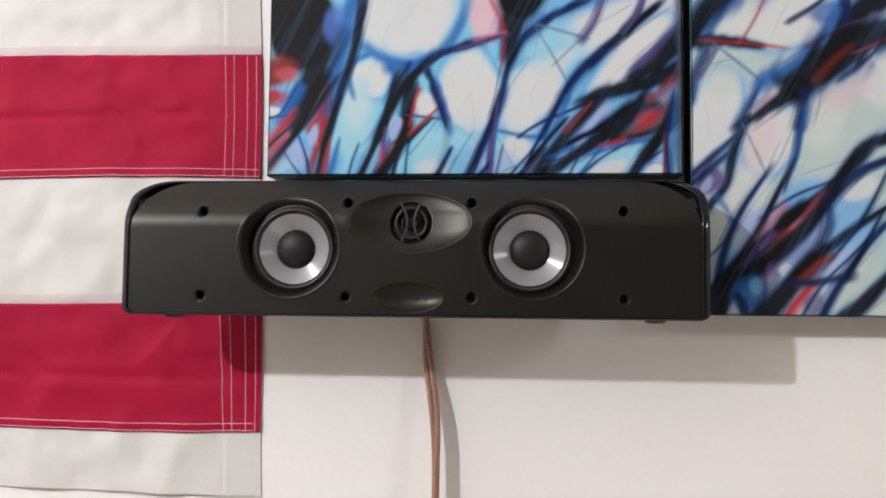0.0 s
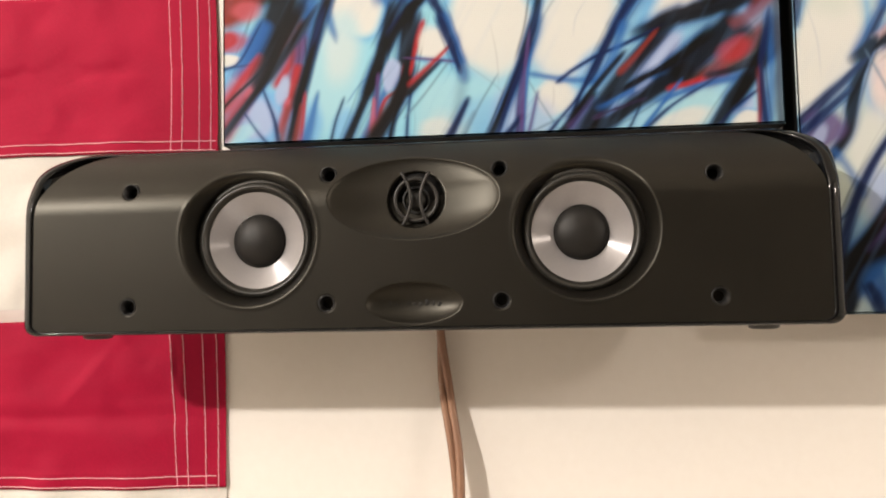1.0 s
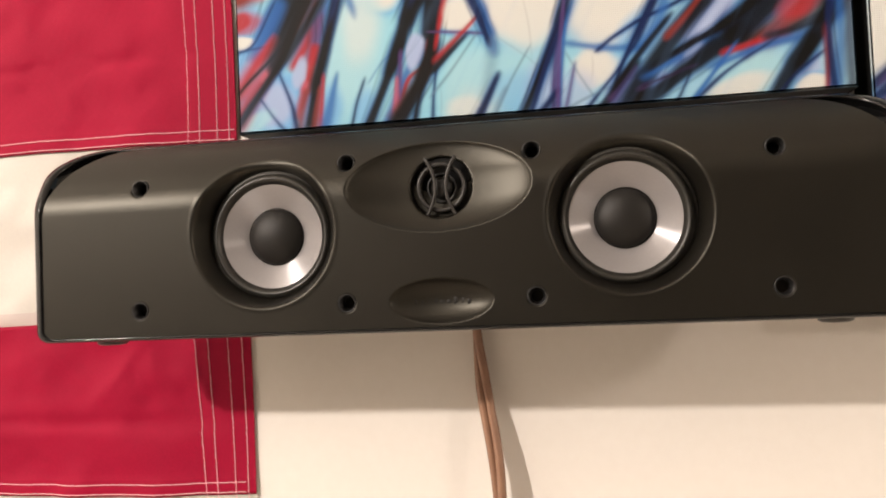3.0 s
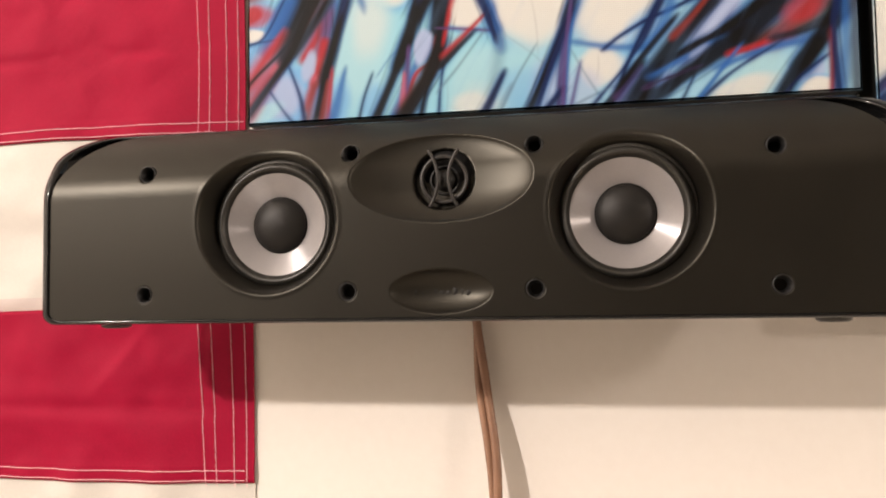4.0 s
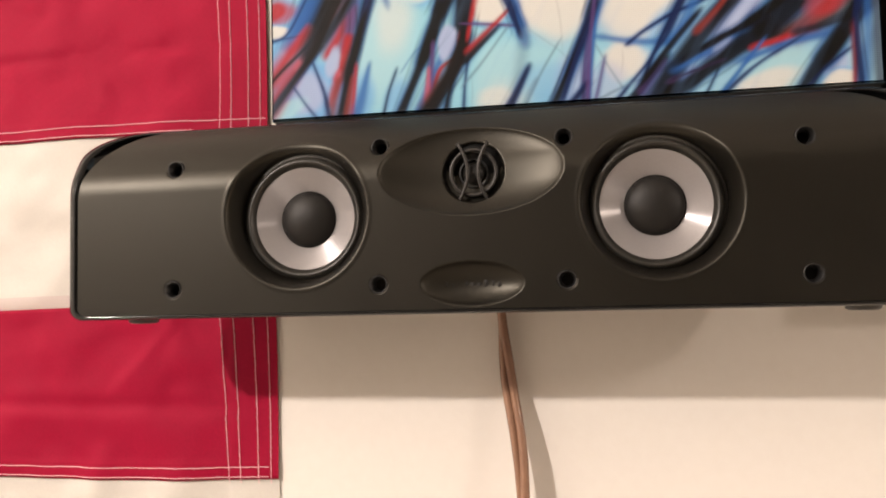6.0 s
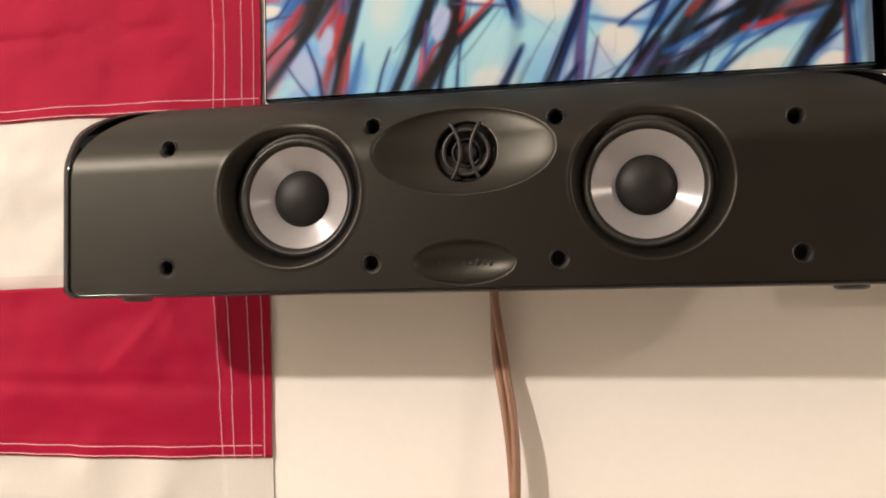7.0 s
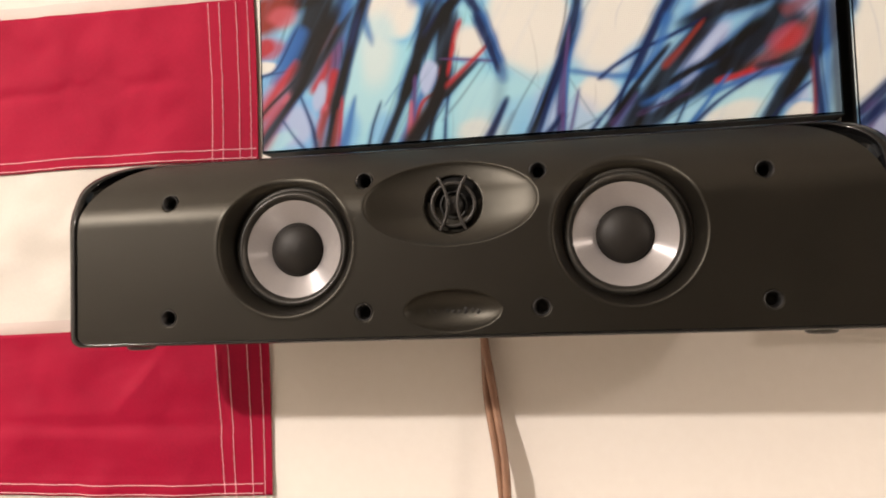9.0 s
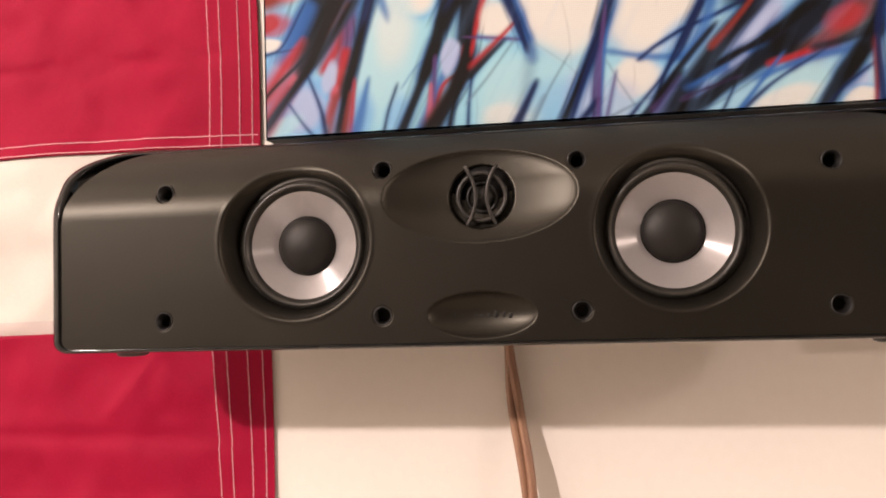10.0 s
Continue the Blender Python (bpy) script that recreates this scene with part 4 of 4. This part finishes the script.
left.stroke(INK, 1.1, 1.4, .5, .9, (248.7, 12.8), (245.1, 5.5), (240.2, -3.9))
left.stroke(INK, 12.2, 9.4, .4, 1, (327.8, 52.8), (315.0, 32.6), (302.4, 16.6))
left.stroke(INK, 9.5, 6.7, .4, 1, (308.1, 24.7), (298.2, 11.3), (288.1, -5.0))
left.stroke(NAVY, 1.7, 1.7, .6, .95, (311.6, 17.4), (300.7, 9.1), (291.5, -1.0))
left.stroke(RUST, 10.6, 7.9, .8, .7, (326.3, 75.1), (315.5, 66.3), (304.6, 59.7))
left.stroke(RED, 4.4, 2.8, .5, 1, (316.6, 28.3), (316.2, 11.4), (315.1, -4.0))
left.stroke(BLUE, 7.0, 7.0, .9, .7, (324.1, 57.3), (322.6, 26.2), (319.8, -0.4))
left.stroke(NAVY, 2.6, 3.5, .5, .9, (321.9, 59.5), (317.5, 35.1), (318.6, -0.4))
right.blob(STONE, 74.9, 129.7, 112.7, 164.7, 0, 0.9, 0.6)
right.blob(CREAM, 16.7, 149.9, 18.4, 41.6, -18, 1, 0.4)
right.blob(CREAM, 76.4, 229.1, 32.8, 21.0, 20, 1, 0.5)
right.blob(CREAM, 38.0, 227.6, 19.8, 15.4, 30, 0.9, 0.6)
right.blob(CREAM, 60.3, 136.4, 20.0, 26.9, -15, 1, 0.45)
right.blob(PINK, 51.8, 134.3, 11.3, 26.1, -15, 0.5, 0.9)
right.blob(STONE, 104.4, 144.8, 30.3, 32.4, 20, 1, 0.6)
right.blob(CREAM, 98.3, 149.3, 17.3, 21.6, 20, 0.6, 0.9)
right.blob(CREAM, 136.4, 183.9, 17.3, 25.9, 30, 0.9, 0.6)
right.blob(PINK, 117.4, 171.0, 21.6, 9.5, 25, 0.5, 0.9)
right.blob(STONE, 22.6, 187.6, 17.6, 17.6, 0, 0.5, 0.9)
right.blob(STONE, 27.9, 75.2, 12.2, 21.7, -10, 0.8, 0.8)
right.blob(CREAM, 40.8, 94.9, 14.8, 21.7, -25, 0.7, 0.7)
right.blob(LILAC, 46.8, 66.6, 12.1, 17.3, -25, 0.9, 0.7)
right.blob(SKY, 82.7, 90.5, 21.6, 12.9, 30, 0.8, 0.8)
right.blob(SKY, 115.5, 68.9, 25.7, 25.7, 0, 0.8, 0.8)
right.blob(CREAM, 126.4, 97.0, 14.6, 7.7, 25, 0.9, 0.6)
right.blob(LILAC, 86.3, 53.8, 21.5, 11.2, 50, 1, 0.5)
right.blob(STONE, 123.0, 28.3, 9.4, 25.6, -30, 1, 0.6)
right.blob(STONE, 139.0, 9.3, 12.7, 17.0, -30, 1, 0.6)
right.blob(LILAC, 106.7, 34.6, 10.3, 21.4, -35, 0.8, 0.7)
right.blob(SKY, 25.4, 38.3, 7.8, 19.9, -20, 0.7, 0.8)
right.stroke(BLUE, 17.6, 11.5, .9, .8, (33.9, 245.6), (18.7, 232.4), (5.7, 219.2))
right.stroke(INK, 22.1, 11.5, .6, 1, (29.7, 254.7), (12.3, 237.1), (0.1, 218.4))
right.stroke(INK, 19.4, 1.8, .6, 1, (-5.1, 212.6), (22.9, 213.5), (48.5, 209.5))
right.stroke(RED, 2.2, 3.1, .9, .6, (20.7, 212.7), (42.1, 211.4), (67.6, 207.4))
right.stroke(RUST, 4.4, 2.6, .9, .7, (12.1, 213.7), (33.6, 212.0), (50.6, 209.5))
right.stroke(ROSE, 5.3, 2.6, .9, .4, (57.5, 247.3), (48.7, 229.6), (38.7, 215.0))
right.stroke(RUST, 1.3, 1.3, .7, .7, (56.2, 245.1), (46.5, 225.2), (41.3, 216.3))
right.stroke(NAVY, 7.9, 3.5, .9, .8, (-0.3, 170.1), (4.2, 190.1), (12.0, 204.7))
right.stroke(PLUM, 4.4, 1.8, .9, .6, (7.6, 187.8), (17.2, 203.3))
right.stroke(GREY, 1.3, 1.3, .7, 0.43, (7.6, 191.4), (18.4, 195.7), (31.3, 198.6))
right.stroke(GREY, 2.2, 4.0, .6, 0.72, (21.5, 208.2), (36.8, 195.4), (52.4, 181.9))
right.stroke(BLUE, 8.7, 4.4, 1, .6, (53.7, 183.7), (43.7, 165.2), (35.0, 149.8))
right.stroke(NAVY, 1.7, 5.2, .7, .8, (52.4, 178.4), (43.7, 160.8), (38.0, 147.6))
right.stroke(BLUE, 11.4, 20.1, .9, .9, (52.4, 179.2), (73.7, 190.5), (95.0, 208.7), (114.3, 228.3))
right.stroke(GREY, 2.2, 1.7, .6, 0.65, (56.7, 186.3), (84.5, 205.4), (116.3, 227.0))
right.blob(BLUE, 103.9, 234.3, 14.8, 9.6, 10, 0.8, 0.8)
right.stroke(INK, 26.0, 13.0, .5, 1, (156.4, 249.6), (131.2, 236.9), (119.2, 222.5))
right.stroke(INK, 2.2, 3.9, 1, .7, (106.2, 248.5), (91.3, 237.7), (76.3, 228.6))
right.stroke(NAVY, 7.8, 8.7, .6, .9, (116.6, 243.8), (118.5, 230.5), (109.8, 215.1))
right.stroke(ROSE, 1.7, 2.2, .7, .9, (146.9, 233.5), (118.4, 223.8), (93.0, 212.3))
right.stroke(PLUM, 3.5, 4.3, .8, .7, (131.0, 228.0), (109.9, 219.6), (90.8, 208.8))
right.stroke(INK, 17.3, 28.5, .35, 1, (155.8, 221.8), (124.4, 211.8), (103.2, 196.2))
right.stroke(INK, 31.2, 28.6, .35, 1, (118.1, 206.2), (94.7, 188.9), (75.6, 174.5))
right.stroke(INK, 17.4, 3.5, .4, 1, (81.9, 175.8), (58.5, 161.5), (37.1, 146.7))
right.stroke(RUST, 3.5, 8.7, 1, .4, (118.1, 206.2), (105.3, 194.4), (94.6, 182.2))
right.stroke(RED, 2.2, 1.3, .9, .6, (151.5, 215.7), (136.9, 208.1), (124.3, 203.0))
right.stroke(NAVY, 1.3, 4.3, .8, .6, (143.1, 210.1), (134.6, 199.3), (115.6, 184.2))
right.stroke(PINK, 5.2, 4.4, 1, .6, (62.9, 171.6), (54.3, 164.2), (45.7, 156.3))
right.stroke(NAVY, 13.0, 6.1, .9, .9, (86.0, 171.3), (83.7, 156.0), (81.0, 145.0))
right.stroke(NAVY, 5.2, 1.3, .6, .9, (81.9, 149.4), (79.0, 125.3), (71.2, 101.4))
right.stroke(BLUE, 6.1, 6.1, 1, .5, (85.8, 155.9), (80.0, 134.1), (75.6, 116.6))
right.stroke(INK, 3.5, 6.1, .5, 1, (42.3, 151.1), (34.9, 134.4), (29.2, 116.8))
right.stroke(INK, 5.2, 7.8, .5, 1, (31.8, 125.6), (26.0, 101.5), (13.1, 84.0))
right.stroke(NAVY, 2.2, 7.0, .6, .95, (34.9, 139.6), (17.7, 123.4), (-0.7, 107.2))
right.blob(PLUM, 13.3, 103.7, 13.1, 10.5, 40, 0.9, 0.6)
right.blob(LILAC, 11.2, 100.2, 3.5, 7.8, -30, 0.7, 0.8)
right.stroke(NAVY, 2.6, 5.2, .6, .95, (26.3, 123.4), (13.4, 112.5), (0.5, 101.5))
right.stroke(GREY, 2.2, 1.7, .7, 0.58, (40.5, 144.0), (47.5, 129.0), (54.5, 112.3))
right.stroke(GREY, 1.3, 1.7, .6, 0.50, (75.1, 140.7), (64.2, 116.7), (53.5, 103.6))
right.stroke(GREY, 1.3, 1.3, .6, 0.43, (64.4, 128.9), (55.7, 110.1), (47.1, 92.7))
right.stroke(NAVY, 1.3, 1.3, .6, .8, (-0.0, 33.8), (14.9, 46.9), (25.6, 57.8))
right.stroke(BLUE, 6.1, 4.4, .9, .6, (19.6, 90.5), (25.8, 81.8), (32.1, 68.7))
right.stroke(NAVY, 2.6, 6.9, .6, 1, (57.0, 110.1), (40.7, 86.1), (28.6, 62.2), (21.2, 38.3), (15.5, 14.5))
right.stroke(INK, 2.2, 11.3, .5, 1, (73.8, 112.3), (57.5, 80.9), (43.7, 53.6), (28.3, 30.5), (15.5, 12.3))
right.stroke(NAVY, 1.7, 1.7, .6, .9, (107.9, 104.3), (78.6, 92.7), (56.6, 78.3))
right.stroke(GREY, 1.3, 0.9, .7, 0.43, (144.8, 131.5), (116.5, 119.9), (87.2, 110.0))
right.stroke(ROSE, 9.5, 7.8, .9, .8, (67.9, 79.6), (55.1, 60.1), (42.3, 42.7))
right.stroke(INK, 12.9, 4.3, .5, 1, (149.9, 138.0), (129.1, 128.6), (114.3, 112.1))
right.stroke(INK, 6.0, 10.3, .4, 1, (131.1, 125.9), (114.2, 110.0), (97.3, 92.7), (72.0, 74.0))
right.stroke(INK, 8.6, 15.5, .4, 1, (78.3, 78.4), (50.8, 52.3), (28.3, 29.7), (10.4, 7.9))
right.stroke(NAVY, 4.3, 9.4, .5, 1, (153.7, 122.8), (124.6, 109.9), (107.7, 94.8), (97.1, 81.8))
right.stroke(RED, 6.0, 10.3, .7, 1, (97.3, 89.6), (82.4, 72.3), (65.5, 55.8))
right.stroke(RUST, 10.3, 7.8, .8, .9, (71.8, 60.2), (59.1, 46.3), (48.5, 38.5))
right.stroke(PLUM, 6.0, 6.0, .8, .8, (59.3, 60.1), (46.5, 47.1), (38.0, 36.2))
right.stroke(ROSE, 2.6, 3.4, .9, .8, (84.5, 74.0), (76.1, 68.0))
right.stroke(INK, 9.5, 17.2, .4, 1, (107.8, 97.0), (88.6, 71.0), (61.2, 45.0), (31.6, 23.2), (8.2, 3.6))
right.blob(INK, 15.4, 8.0, 13.8, 12.1, 0, 1, 0.4)
right.blob(BLUE, 44.1, 16.0, 14.6, 14.6, -20, 0.9, 0.6)
right.blob(SKY, 48.3, 22.1, 6.0, 6.9, 0, 0.8, 0.8)
right.stroke(NAVY, 5.2, 6.9, .8, .9, (35.7, 12.5), (41.8, -2.5))
right.blob(PLUM, 58.8, 25.6, 6.9, 14.6, -10, 0.7, 0.8)
right.blob(CREAM, 70.6, 34.3, 5.2, 5.6, 0, 1, 0.5)
right.stroke(NAVY, 7.7, 7.7, .9, .7, (101.4, 88.3), (102.3, 71.1), (96.7, 56.0))
right.stroke(INK, 2.6, 7.7, .5, 1, (152.9, 88.3), (125.9, 70.7), (100.8, 51.7), (79.7, 32.2))
right.stroke(INK, 12.9, 23.2, .4, 1, (94.5, 47.4), (75.5, 25.8), (56.4, 2.0), (48.0, -8.8))
right.stroke(RUST, 6.0, 6.0, .9, .8, (102.7, 45.3), (90.2, 36.6), (79.6, 25.8))
right.stroke(ROSE, 4.3, 11.1, .8, 1, (92.1, 25.9), (79.4, 10.8), (69.7, -4.2))
right.stroke(RED, 2.6, 5.1, .8, .9, (85.8, 20.7), (75.2, 8.6), (68.9, -0.8))
right.blob(PLUM, 89.7, 8.8, 7.7, 10.3, -25, 0.7, 0.8)
right.stroke(NAVY, 7.7, 3.4, .8, .8, (114.8, 30.4), (92.1, 25.9), (73.4, 25.7))
right.stroke(NAVY, 2.1, 6.8, .6, 1, (152.7, 79.7), (131.8, 56.1), (112.8, 30.4), (101.3, 11.1), (92.8, -6.1))
right.stroke(NAVY, 1.7, 2.1, .5, .9, (140.2, 69.0), (117.2, 45.3), (96.2, 23.8), (79.2, -3.3))
right.stroke(NAVY, 2.6, 2.1, .6, .9, (149.5, 118.5), (134.4, 88.3), (121.7, 66.8), (106.9, 47.4))
right.stroke(INK, 2.6, 1.7, .5, .9, (138.3, 73.3), (123.3, 45.4), (114.8, 30.4))
right.stroke(INK, 3.4, 14.5, .4, 1, (151.8, 39.2), (137.2, 22.0), (122.6, 7.0), (103.9, -8.1))
left.stroke(SLATE, 6.7, 6.7, .5, .85, (328.2, 165.2), (327.9, 110.9), (328.0, 57.2), (327.2, 4.0), (326.9, -39.9))
left.hairs(331, -20, 130, 18)
right.hairs(170, -20, 220, 18)
left.soften()
right.soften()
canvas("canvas_print", left, -0.1215, 1.5970, 0.029, "abstract canvas print of blue black and red streaks, hung level")
canvas("canvas_print", right, 0.2145, 1.4885, 0.029, "abstract streaked canvas print hung lower beside its neighbour")
